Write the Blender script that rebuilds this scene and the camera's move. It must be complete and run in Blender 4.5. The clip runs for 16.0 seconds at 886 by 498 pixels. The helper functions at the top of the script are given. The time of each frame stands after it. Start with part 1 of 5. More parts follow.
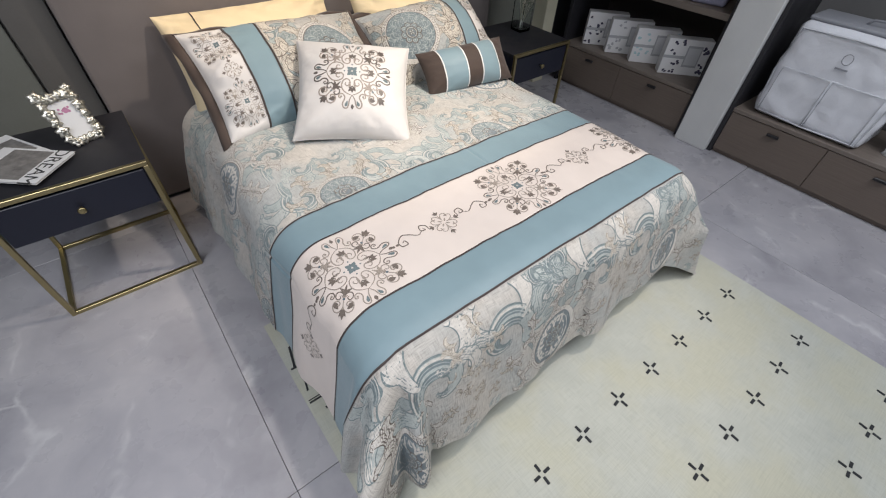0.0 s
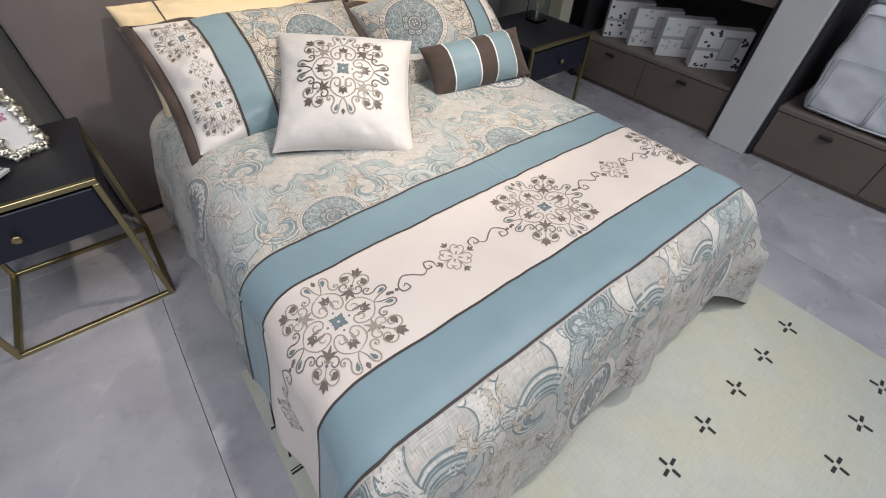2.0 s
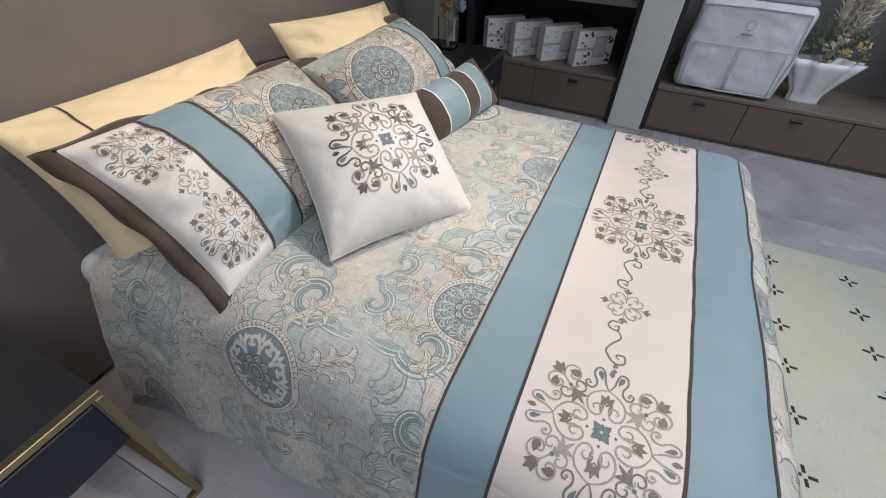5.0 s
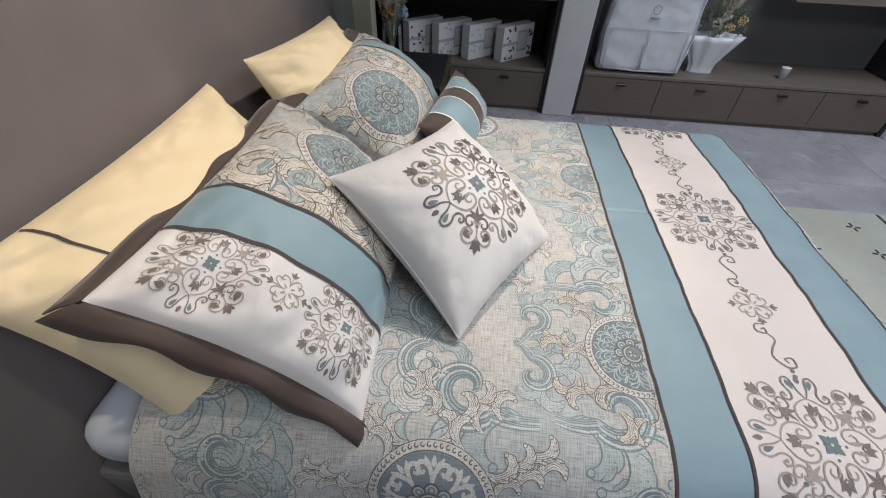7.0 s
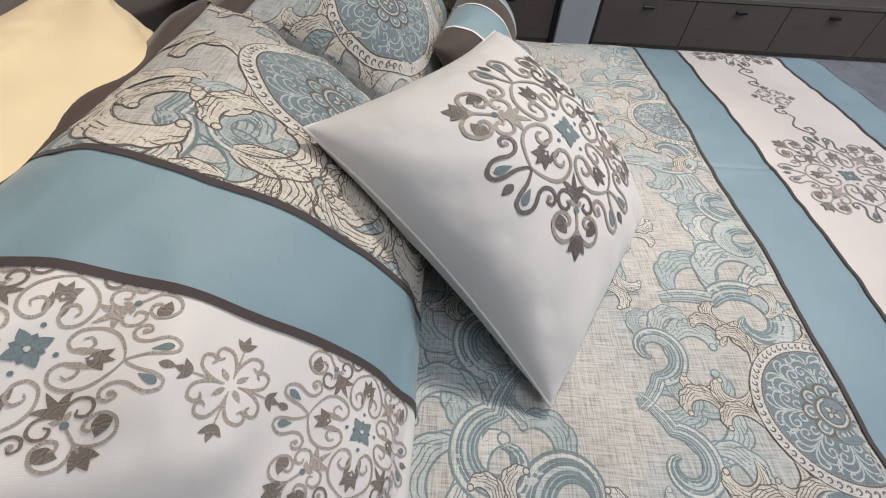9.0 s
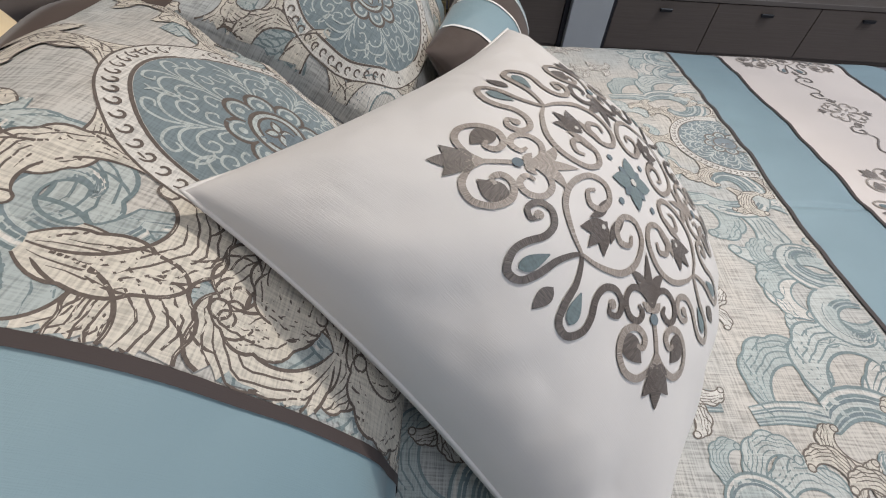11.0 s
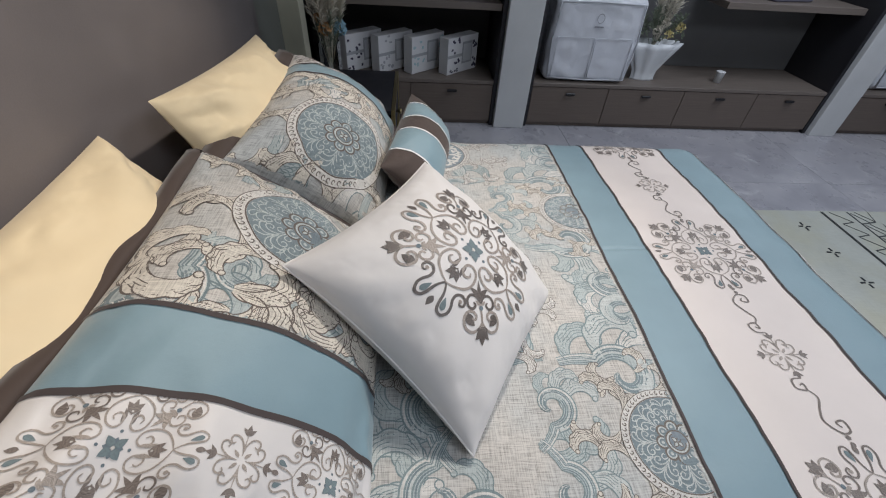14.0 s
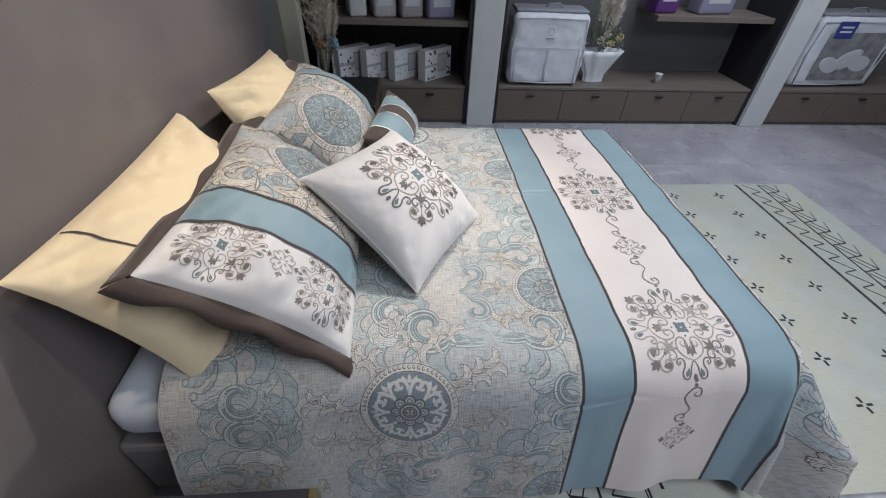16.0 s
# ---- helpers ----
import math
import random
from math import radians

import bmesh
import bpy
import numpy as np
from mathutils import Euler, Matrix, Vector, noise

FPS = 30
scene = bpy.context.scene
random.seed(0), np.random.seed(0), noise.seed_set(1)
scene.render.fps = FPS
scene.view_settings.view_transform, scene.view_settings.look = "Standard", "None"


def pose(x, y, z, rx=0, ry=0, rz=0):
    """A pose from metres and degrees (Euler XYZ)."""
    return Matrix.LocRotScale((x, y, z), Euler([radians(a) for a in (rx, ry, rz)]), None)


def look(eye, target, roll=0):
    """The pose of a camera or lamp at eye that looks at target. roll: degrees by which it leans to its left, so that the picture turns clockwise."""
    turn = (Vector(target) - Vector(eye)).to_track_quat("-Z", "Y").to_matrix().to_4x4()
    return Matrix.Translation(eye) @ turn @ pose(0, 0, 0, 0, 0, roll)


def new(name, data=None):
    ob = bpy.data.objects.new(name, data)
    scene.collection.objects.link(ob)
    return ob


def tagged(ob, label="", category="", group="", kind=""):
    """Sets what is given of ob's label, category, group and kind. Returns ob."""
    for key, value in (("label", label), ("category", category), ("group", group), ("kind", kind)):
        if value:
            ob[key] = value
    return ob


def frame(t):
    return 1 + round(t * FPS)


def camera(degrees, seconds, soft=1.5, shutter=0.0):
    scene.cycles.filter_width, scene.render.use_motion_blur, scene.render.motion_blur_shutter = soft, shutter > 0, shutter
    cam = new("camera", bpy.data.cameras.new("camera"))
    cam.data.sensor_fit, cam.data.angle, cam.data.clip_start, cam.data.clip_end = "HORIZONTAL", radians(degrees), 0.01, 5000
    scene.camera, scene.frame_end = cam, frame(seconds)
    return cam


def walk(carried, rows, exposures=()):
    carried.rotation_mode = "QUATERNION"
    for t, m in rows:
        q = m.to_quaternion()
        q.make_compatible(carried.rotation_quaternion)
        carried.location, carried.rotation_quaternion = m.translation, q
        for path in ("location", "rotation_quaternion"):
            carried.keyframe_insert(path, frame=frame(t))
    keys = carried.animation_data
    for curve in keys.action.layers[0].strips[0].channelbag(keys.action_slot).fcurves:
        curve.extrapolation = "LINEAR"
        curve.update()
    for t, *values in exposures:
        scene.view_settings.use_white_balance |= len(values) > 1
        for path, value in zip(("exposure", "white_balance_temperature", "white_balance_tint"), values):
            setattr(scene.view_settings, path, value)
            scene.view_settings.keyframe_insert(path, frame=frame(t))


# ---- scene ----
cam = camera(94.1, 16.0, soft=1.1)
METRES, EYE, TILT, LEAN, TURN = 3.52, 1.4899, -45.363, -2.098, -37.832
ROWS = [
    (0.0, 0.0, 0.0, 0.0, -0.0, 0.0, 0.0),
    (0.5, 0.0044, 0.0277, 0.0158, 0.62, -0.89, -0.16),
    (1.0, 0.0022, 0.0533, 0.0246, 1.09, -1.14, -0.32),
    (1.5, -0.0016, 0.0686, 0.0318, 1.2, -0.84, -0.3),
    (2.0, -0.0048, 0.079, 0.0328, 0.68, -0.29, 0.22),
    (2.5, -0.0116, 0.0911, 0.0362, -0.84, 0.3, 1.59),
    (3.0, -0.0309, 0.1036, 0.0455, -3.23, 0.76, 3.84),
    (3.5, -0.0651, 0.1113, 0.0574, -6.02, 1.0, 6.7),
    (6.0, -0.2654, 0.1942, 0.163, -29.11, -4.97, 26.61),
    (6.5, -0.2874, 0.2164, 0.1911, -33.35, -7.01, 29.07),
    (7.0, -0.2862, 0.2486, 0.2132, -36.32, -9.23, 30.57),
    (7.5, -0.2824, 0.2798, 0.2323, -38.22, -11.87, 31.39),
    (8.0, -0.2715, 0.314, 0.24, -39.42, -14.81, 31.81),
    (10.5, -0.2025, 0.4067, 0.2282, -39.99, -18.36, 31.98),
    (11.0, -0.1905, 0.4092, 0.2364, -39.86, -16.8, 32.05),
    (11.5, -0.185, 0.4063, 0.2479, -39.6, -14.88, 32.09),
    (12.0, -0.1852, 0.3976, 0.2592, -39.78, -13.29, 32.19),
    (12.5, -0.1932, 0.3834, 0.2667, -40.71, -12.41, 32.39),
    (13.0, -0.2071, 0.3598, 0.2683, -42.36, -12.51, 32.84),
    (13.5, -0.2279, 0.3316, 0.2634, -44.4, -13.23, 33.49),
    (14.0, -0.2479, 0.302, 0.2553, -46.09, -13.93, 34.08),
    (14.5, -0.2683, 0.2727, 0.2429, -46.85, -14.07, 34.51),
    (15.0, -0.2948, 0.2372, 0.2214, -46.8, -13.57, 34.88),
    (15.5, -0.3232, 0.2096, 0.2045, -46.66, -12.98, 35.07),
    (16.0, -0.3514, 0.1952, 0.1993, -46.73, -12.46, 35.42),
]
EXPOSE = [(0.0, 0.31, 6550, 10), (3.5, 0.15, 6480, 10), (7.0, 0.08, 6280, 9), (11.0, -0.08, 6150, 9), (13.0, -0.1, 6080, 9), (15.0, -0.1, 6080, 9), (16.0, 0.12, 6080, 9)]
walk(cam, [(t, pose(-1.0068, -0.7805, EYE, TILT, LEAN, TURN) @ pose(METRES * x, METRES * y, METRES * z, 90 + pitch, roll, yaw)) for t, x, y, z, yaw, pitch, roll in ROWS], EXPOSE)

# ---- light ----
world = bpy.data.worlds.new("world")
scene.world = world
world.use_nodes = True
world.node_tree.nodes["Background"].inputs[0].default_value = (0.6, 0.7, 0.85, 1)
world.node_tree.nodes["Background"].inputs[1].default_value = 0.15


def area_lamp(name, at, target, size, watts, colour, size_y=None):
    data = bpy.data.lights.new(name, "AREA")
    data.energy, data.color, data.size = watts, colour, size
    if size_y:
        data.shape, data.size_y = "RECTANGLE", size_y
    ob = new(name, data)
    ob.matrix_world = look(at, target)
    return ob


def spot_lamp(name, at, target, watts, colour, cone, radius=0.03, blend=0.6):
    data = bpy.data.lights.new(name, "SPOT")
    data.energy, data.color, data.spot_size, data.spot_blend, data.shadow_soft_size = watts, colour, radians(cone), blend, radius
    ob = new(name, data)
    ob.matrix_world = look(at, target)
    return ob


# Added cool fill for general brightness, no such fixtures known.
area_lamp("overhead_fill", (1.0, -1.6, 2.85), (1.0, -1.6, 0), 1.6, 44, (0.9, 0.93, 1.0), 1.6)
area_lamp("overhead_fill", (-2.1, -0.8, 2.85), (-2.1, -0.8, 0), 1.4, 50, (0.9, 0.93, 1.0), 1.4)
# Spots placed from the pillow shadows and the headboard glow; fixtures unseen.
spot_lamp("warm_spot", (0.75, 0.15, 2.8), (-0.05, 1.15, 0.65), 150, (1.0, 0.875, 0.74), 58, 0.05, 0.8)
# Added spot to brighten and warm the foot of the cover.
spot_lamp("warm_spot", (0.35, -0.55, 2.8), (-0.05, -0.1, 0.5), 90, (1.0, 0.9, 0.81), 62, 0.06, 0.8)
spot_lamp("warm_spot", (-0.75, 0.85, 2.8), (-0.6, 1.545, 1.05), 50, (1.0, 0.8, 0.6), 44, 0.04, 0.9)


# ---- materials ----
def material(name, colour, rough=0.6, metal=0.0, sheen=0.0):
    m = bpy.data.materials.new(name)
    m.use_nodes = True
    b = m.node_tree.nodes["Principled BSDF"]
    b.inputs["Base Color"].default_value = (*colour, 1)
    b.inputs["Roughness"].default_value = rough
    b.inputs["Metallic"].default_value = metal
    b.inputs["Sheen Weight"].default_value = sheen
    return m


class Nodes:
    """A short hand for building one material's node tree."""

    def __init__(self, m):
        self.tree = m.node_tree
        self.bsdf = self.tree.nodes["Principled BSDF"]

    def add(self, kind, links=(), **values):
        n = self.tree.nodes.new(kind)
        for key, value in values.items():
            if key in n.inputs:
                n.inputs[key].default_value = value
            elif key == "operation":
                n.operation = value
            elif key == "feature":
                n.feature = value
            elif key == "data_type":
                n.data_type = value
            elif key == "blend_type":
                n.blend_type = value
        for socket, source in links:
            self.tree.links.new(source, n.inputs[socket])
        return n

    def coord(self, which, scale):
        c = self.add("ShaderNodeTexCoord")
        return self.add("ShaderNodeMapping", [("Vector", c.outputs[which])], Scale=scale).outputs[0]

    def noise(self, vector, scale, detail=4.0, rough=0.55):
        return self.add("ShaderNodeTexNoise", [("Vector", vector)], Scale=scale, Detail=detail, Roughness=rough).outputs["Fac"]

    def ramp(self, fac, stops):
        n = self.add("ShaderNodeValToRGB", [("Fac", fac)])
        r = n.color_ramp
        while len(r.elements) < len(stops):
            r.elements.new(0.5)
        for e, (p, c) in zip(r.elements, stops):
            e.position, e.color = p, (*c, 1)
        return n.outputs[0]

    def mix(self, fac, a, b, blend="MIX"):
        n = self.add("ShaderNodeMix", data_type="RGBA", blend_type=blend)
        for socket, v in ((0, fac), (6, a), (7, b)):
            if hasattr(v, "links"):
                self.tree.links.new(v, n.inputs[socket])
            else:
                n.inputs[socket].default_value = v if socket == 0 else (*v, 1)
        return n.outputs[2]

    def math(self, op, a, b):
        n = self.add("ShaderNodeMath", operation=op)
        for i, v in enumerate((a, b)):
            if hasattr(v, "links"):
                self.tree.links.new(v, n.inputs[i])
            else:
                n.inputs[i].default_value = v
        return n.outputs[0]

    def colour(self, socket):
        self.tree.links.new(socket, self.bsdf.inputs["Base Color"])

    def rough(self, socket):
        self.tree.links.new(socket, self.bsdf.inputs["Roughness"])

    def bump(self, height, strength, distance):
        n = self.add("ShaderNodeBump", [("Height", height)], Strength=strength, Distance=distance)
        self.tree.links.new(n.outputs[0], self.bsdf.inputs["Normal"])


def fabric(name, colour, vary=0.12, weave=900.0, sheen=0.15, rough=0.8, slub=0.0, tint=None, which="UV", crease=0.4):
    """Woven cloth: threads both ways, faint slubs and soft unevenness. Coordinates in metres."""
    m = material(name, colour, rough, 0, sheen)
    n = Nodes(m)
    broad = n.noise(n.coord(which, (1, 1, 1)), 6, 3)
    warp = n.noise(n.coord(which, (weave, weave * 0.06, 40)), 1, 2)
    weft = n.noise(n.coord(which, (weave * 0.06, weave, 40)), 1, 2)
    threads = n.math("ADD", n.math("MULTIPLY", warp, 0.5), n.math("MULTIPLY", weft, 0.5))
    lo = tuple(c * (1 - vary) for c in colour)
    hi = tuple(min(1, c * (1 + vary)) for c in colour)
    base = n.ramp(broad, [(0.3, lo), (0.7, hi)])
    if tint:
        base = n.mix(n.ramp(n.noise(n.coord(which, (1, 1, 1)), 3.2, 4), [(0.42, (0, 0, 0)), (0.6, (1, 1, 1))]), base, tint)
    if slub:
        grain = n.ramp(threads, [(0.36, (1 - slub,) * 3), (0.56, (1, 1, 1))])
        base = n.mix(1.0, base, grain, "MULTIPLY")
    n.colour(base)
    folds = n.noise(n.coord(which, (1, 1, 1)), 22, 3)
    n.bump(n.math("ADD", n.math("MULTIPLY", threads, 0.12), n.math("MULTIPLY", folds, crease)), 0.35, 0.006)
    return m


def thread(name, colour):
    """Satin stitch: short threads across each stroke, slightly glossy."""
    m = material(name, colour, 0.42, 0, 0.2)
    n = Nodes(m)
    stitch = n.noise(n.coord("UV", (1100, 60, 1)), 1, 2)
    n.colour(n.ramp(stitch, [(0.32, tuple(c * 0.55 for c in colour)), (0.68, tuple(min(1, c * 1.5) for c in colour))]))
    n.bump(stitch, 0.6, 0.0012)
    return m


def painted(name, colour, rough=0.5, vary=0.08, scale=6.0, bump=0.05):
    m = material(name, colour, rough)
    n = Nodes(m)
    v = n.coord("Object", (1, 1, 1))
    a, b = n.noise(v, scale, 5), n.noise(v, scale * 30, 2)
    mixed = n.math("ADD", n.math("MULTIPLY", a, 0.7), n.math("MULTIPLY", b, 0.3))
    n.colour(n.ramp(mixed, [(0.3, tuple(c * (1 - vary) for c in colour)), (0.7, tuple(c * (1 + vary) for c in colour))]))
    n.rough(n.ramp(a, [(0.3, (rough * 0.85,) * 3), (0.7, (min(1, rough * 1.15),) * 3)]))
    n.bump(b, bump, 0.002)
    return m


def wood_laminate(name, colour, vary=0.18):
    m = material(name, colour, 0.5)
    n = Nodes(m)
    g = n.noise(n.coord("Object", (18, 1.2, 60)), 3.0, 6)
    f = n.noise(n.coord("Object", (60, 4, 300)), 4.0, 3)
    mixed = n.math("ADD", n.math("MULTIPLY", g, 0.6), n.math("MULTIPLY", f, 0.4))
    n.colour(n.ramp(mixed, [(0.3, tuple(c * (1 - vary) for c in colour)), (0.7, tuple(c * (1 + vary) for c in colour))]))
    n.bump(f, 0.1, 0.001)
    return m


def marble_tile(name):
    m = material(name, (0.36, 0.37, 0.4), 0.32)
    n = Nodes(m)
    v = n.coord("Object", (1, 1, 1))
    shift = n.add("ShaderNodeObjectInfo")
    moved = n.add("ShaderNodeVectorMath", [(0, v)], operation="ADD")
    push = n.add("ShaderNodeVectorMath", operation="SCALE", Scale=17.0)
    comb = n.add("ShaderNodeCombineXYZ", [("X", shift.outputs["Random"]), ("Z", shift.outputs["Random"])])
    n.tree.links.new(comb.outputs[0], push.inputs[0])
    n.tree.links.new(push.outputs[0], moved.inputs[1])
    p = moved.outputs[0]
    warp = n.add("ShaderNodeTexNoise", [("Vector", p)], Scale=2.2, Detail=5.0)
    bent = n.add("ShaderNodeMix", [(4, p), (5, warp.outputs["Color"])], data_type="VECTOR")
    bent.inputs[0].default_value = 0.35
    q = bent.outputs[1]
    vein = n.add("ShaderNodeTexVoronoi", [("Vector", q)], feature="DISTANCE_TO_EDGE", Scale=3.1).outputs["Distance"]
    cloud = n.noise(q, 3.5, 6, 0.6)
    base = n.ramp(cloud, [(0.3, (0.275, 0.27, 0.30)), (0.5, (0.375, 0.37, 0.40)), (0.72, (0.47, 0.46, 0.48))])
    mask = n.math("MULTIPLY", n.ramp(vein, [(0.0, (1, 1, 1)), (0.035, (0, 0, 0))]), n.ramp(n.noise(p, 5, 3), [(0.5, (0, 0, 0)), (0.66, (1, 1, 1))]))
    n.colour(n.mix(n.math("MULTIPLY", mask, 0.55), base, (0.62, 0.62, 0.63)))
    n.rough(n.ramp(n.noise(p, 9, 4), [(0.3, (0.22,) * 3), (0.7, (0.4,) * 3)]))
    return m


M = {}
M["tile"] = marble_tile("marble tile")
M["grout"] = painted("grout", (0.16, 0.16, 0.17), 0.9)
M["headboard"] = painted("matt taupe leather", (0.165, 0.145, 0.14), 0.55, 0.08, 9, 0.08)
M["panel"] = painted("grey brown wall panel", (0.11, 0.105, 0.098), 0.55, 0.1, 5)
# On the far-left panel this paler green stands in for a greenish glow.
M["panel_olive_glow"] = painted("olive grey wall panel, painted glow at left", (0.15, 0.155, 0.135), 0.55, 0.1, 5)
M["wall"] = painted("grey wall paint", (0.42, 0.42, 0.43), 0.7)
M["ceiling"] = painted("ceiling paint", (0.6, 0.6, 0.6), 0.8)
M["column"] = painted("pale grey column paint", (0.60, 0.61, 0.61), 0.55, 0.05)
M["dark_side"] = painted("black side panel", (0.018, 0.018, 0.022), 0.5)
M["laminate"] = wood_laminate("brown grey laminate", (0.145, 0.115, 0.095))
M["laminate_top"] = wood_laminate("brown grey laminate top", (0.17, 0.142, 0.122))
M["shelf_back"] = painted("grey shelf back", (0.125, 0.125, 0.125), 0.6)
M["shelf_back_dark"] = painted("dark brown shelf back", (0.035, 0.03, 0.028), 0.6)
M["black_metal"] = painted("black metal", (0.012, 0.012, 0.014), 0.4)
M["gold"] = material("brushed brass", (0.40, 0.335, 0.18), 0.36, 1.0)
M["champagne"] = painted("champagne trim", (0.55, 0.53, 0.41), 0.45)
M["navy"] = painted("navy lacquer", (0.009, 0.011, 0.023), 0.45)
M["nightstand_top"] = painted("black brown stand top", (0.016, 0.016, 0.021), 0.55)
M["linen"] = fabric("jacquard linen print", (0.56, 0.53, 0.485), 0.08, 480, 0.1, 0.85, 0.5, (0.47, 0.485, 0.475))
M["teal"] = fabric("teal sateen", (0.198, 0.292, 0.333), 0.05, 1200, 0.25, 0.55)
M["cream"] = fabric("cream sateen", (0.69, 0.618, 0.57), 0.03, 1200, 0.2, 0.6)
M["white_cloth"] = fabric("white cotton sateen", (0.66, 0.632, 0.608), 0.03, 1200, 0.2, 0.6, crease=0.06)
M["yellow"] = fabric("butter yellow cotton", (0.74, 0.605, 0.385), 0.04, 1000, 0.15, 0.75)
M["brown"] = fabric("chocolate brown cotton", (0.054, 0.035, 0.027), 0.08, 1000, 0.2, 0.75)
M["sheet"] = fabric("white mattress ticking", (0.62, 0.66, 0.72), 0.03, 600, 0.1, 0.8)
M["bed_base"] = fabric("grey bed base cloth", (0.13, 0.125, 0.125), 0.1, 600, 0.1, 0.9, 0, None, "Object")
M["rug"] = fabric("pale green grey rug pile", (0.46, 0.475, 0.425), 0.06, 260, 0.3, 0.95, 0.12, (0.47, 0.47, 0.38), "UV", 0.8)
M["rug_mark"] = fabric("black wool", (0.022, 0.024, 0.028), 0.2, 300, 0.2, 0.95, 0.0, None, "Object")
# Paler copies of the INK threads: sheen in warm light put into the colour.
SHEEN_THREADS = {"dark": thread("brown thread with painted sheen", (0.17, 0.14, 0.12)), "taupe": thread("taupe thread with painted sheen", (0.33, 0.285, 0.245))}
INK = {
    "dark": thread("dark brown thread with painted sheen", (0.10, 0.082, 0.072)),
    "taupe": thread("taupe thread", (0.29, 0.248, 0.215)),
    "tan": fabric("cream tan print", (0.64, 0.595, 0.515), 0.08, 480, 0.1, 0.85, 0.4),
    "teal": fabric("grey teal print", (0.175, 0.225, 0.235), 0.15, 480, 0.1, 0.85, 0.3),
    "medallion": fabric("dusty blue print", (0.185, 0.232, 0.25), 0.12, 480, 0.1, 0.85, 0.3),
    "pale": fabric("pale aqua print", (0.46, 0.50, 0.485), 0.1, 480, 0.1, 0.85, 0.4),
    "slate": fabric("slate blue print", (0.16, 0.2, 0.225), 0.15, 480, 0.1, 0.85, 0.3),
    "teal_wash": fabric("soft teal wash print", (0.39, 0.435, 0.43), 0.12, 480, 0.1, 0.85, 0.4),
    "white": fabric("off white print", (0.66, 0.635, 0.59), 0.06, 480, 0.1, 0.85, 0.4),
    "line": fabric("fine brown print line", (0.125, 0.10, 0.085), 0.15, 480, 0.1, 0.85, 0.3),
    "piping": fabric("brown piping", (0.055, 0.042, 0.04), 0.1, 900, 0.1, 0.8, 0, None, "Object"),
    "white_piping": fabric("white piping", (0.78, 0.77, 0.75), 0.03, 900, 0.1, 0.8, 0, None, "Object"),
}


SOFT = {
    "line": fabric("soft brown print line", (0.16, 0.136, 0.118), 0.15, 480, 0.1, 0.85, 0.3),
    "teal": fabric("soft teal print line", (0.205, 0.26, 0.268), 0.15, 480, 0.1, 0.85, 0.3),
    "tan": fabric("soft tan print", (0.60, 0.56, 0.49), 0.08, 480, 0.1, 0.85, 0.4),
    "teal_wash": fabric("faint teal wash print", (0.425, 0.47, 0.46), 0.12, 480, 0.1, 0.85, 0.4),
    "pale": fabric("faint aqua print", (0.51, 0.535, 0.515), 0.1, 480, 0.1, 0.85, 0.4),
    "slate": fabric("faint slate print", (0.205, 0.245, 0.27), 0.15, 480, 0.1, 0.85, 0.3),
    "white": fabric("soft white print", (0.62, 0.60, 0.56), 0.06, 480, 0.1, 0.85, 0.4),
}


# ---- building helpers ----
def part(name, bm, mat, parent=None, label="", smooth=False):
    """Links a bmesh as one mesh object, under a thing or a part where parent is given."""
    me = bpy.data.meshes.new(name)
    if smooth:
        for f in bm.faces:
            f.smooth = True
    bm.to_mesh(me)
    bm.free()
    for m in mat if isinstance(mat, (list, tuple)) else [mat]:
        me.materials.append(m)
    ob = new(name, me)
    ob.parent = parent
    return tagged(ob, label)


def raw(name, verts, faces, mat, parent=None, label="", smooth=True, index=None, uv=None):
    me = bpy.data.meshes.new(name)
    me.from_pydata([tuple(v) for v in verts], [], faces)
    for m in mat if isinstance(mat, (list, tuple)) else [mat]:
        me.materials.append(m)
    me.polygons.foreach_set("use_smooth", [smooth] * len(faces))
    if index is not None:
        me.polygons.foreach_set("material_index", index)
    if uv is not None:
        layer = me.uv_layers.new(name="UVMap")
        loops = np.empty(len(me.loops), dtype=np.int32)
        me.loops.foreach_get("vertex_index", loops)
        layer.data.foreach_set("uv", np.asarray(uv, dtype=np.float32)[loops].ravel())
    me.update()
    ob = new(name, me)
    ob.parent = parent
    return tagged(ob, label)


def root(name, m, label, category, group="", kind=""):
    ob = new(name)
    ob.empty_display_size = 0.1
    ob.matrix_world = m
    return tagged(ob, label, category, group, kind)


def add_box(bm, lo, hi, bevel=0.003, segments=1):
    b = bmesh.new()
    c = [(p + q) / 2 for p, q in zip(lo, hi)]
    d = [max(q - p, 1e-4) for p, q in zip(lo, hi)]
    bmesh.ops.create_cube(b, size=1, matrix=Matrix.Translation(c) @ Matrix.Diagonal((*d, 1)))
    if bevel > 0:
        bmesh.ops.bevel(b, geom=b.edges[:], offset=min(bevel, min(d) * 0.4), segments=segments, affect="EDGES", profile=0.5)
    me = bpy.data.meshes.new("tmp")
    b.to_mesh(me)
    b.free()
    bm.from_mesh(me)
    bpy.data.meshes.remove(me)
    return bm


def box(lo, hi, bevel=0.003, segments=1):
    return add_box(bmesh.new(), lo, hi, bevel, segments)


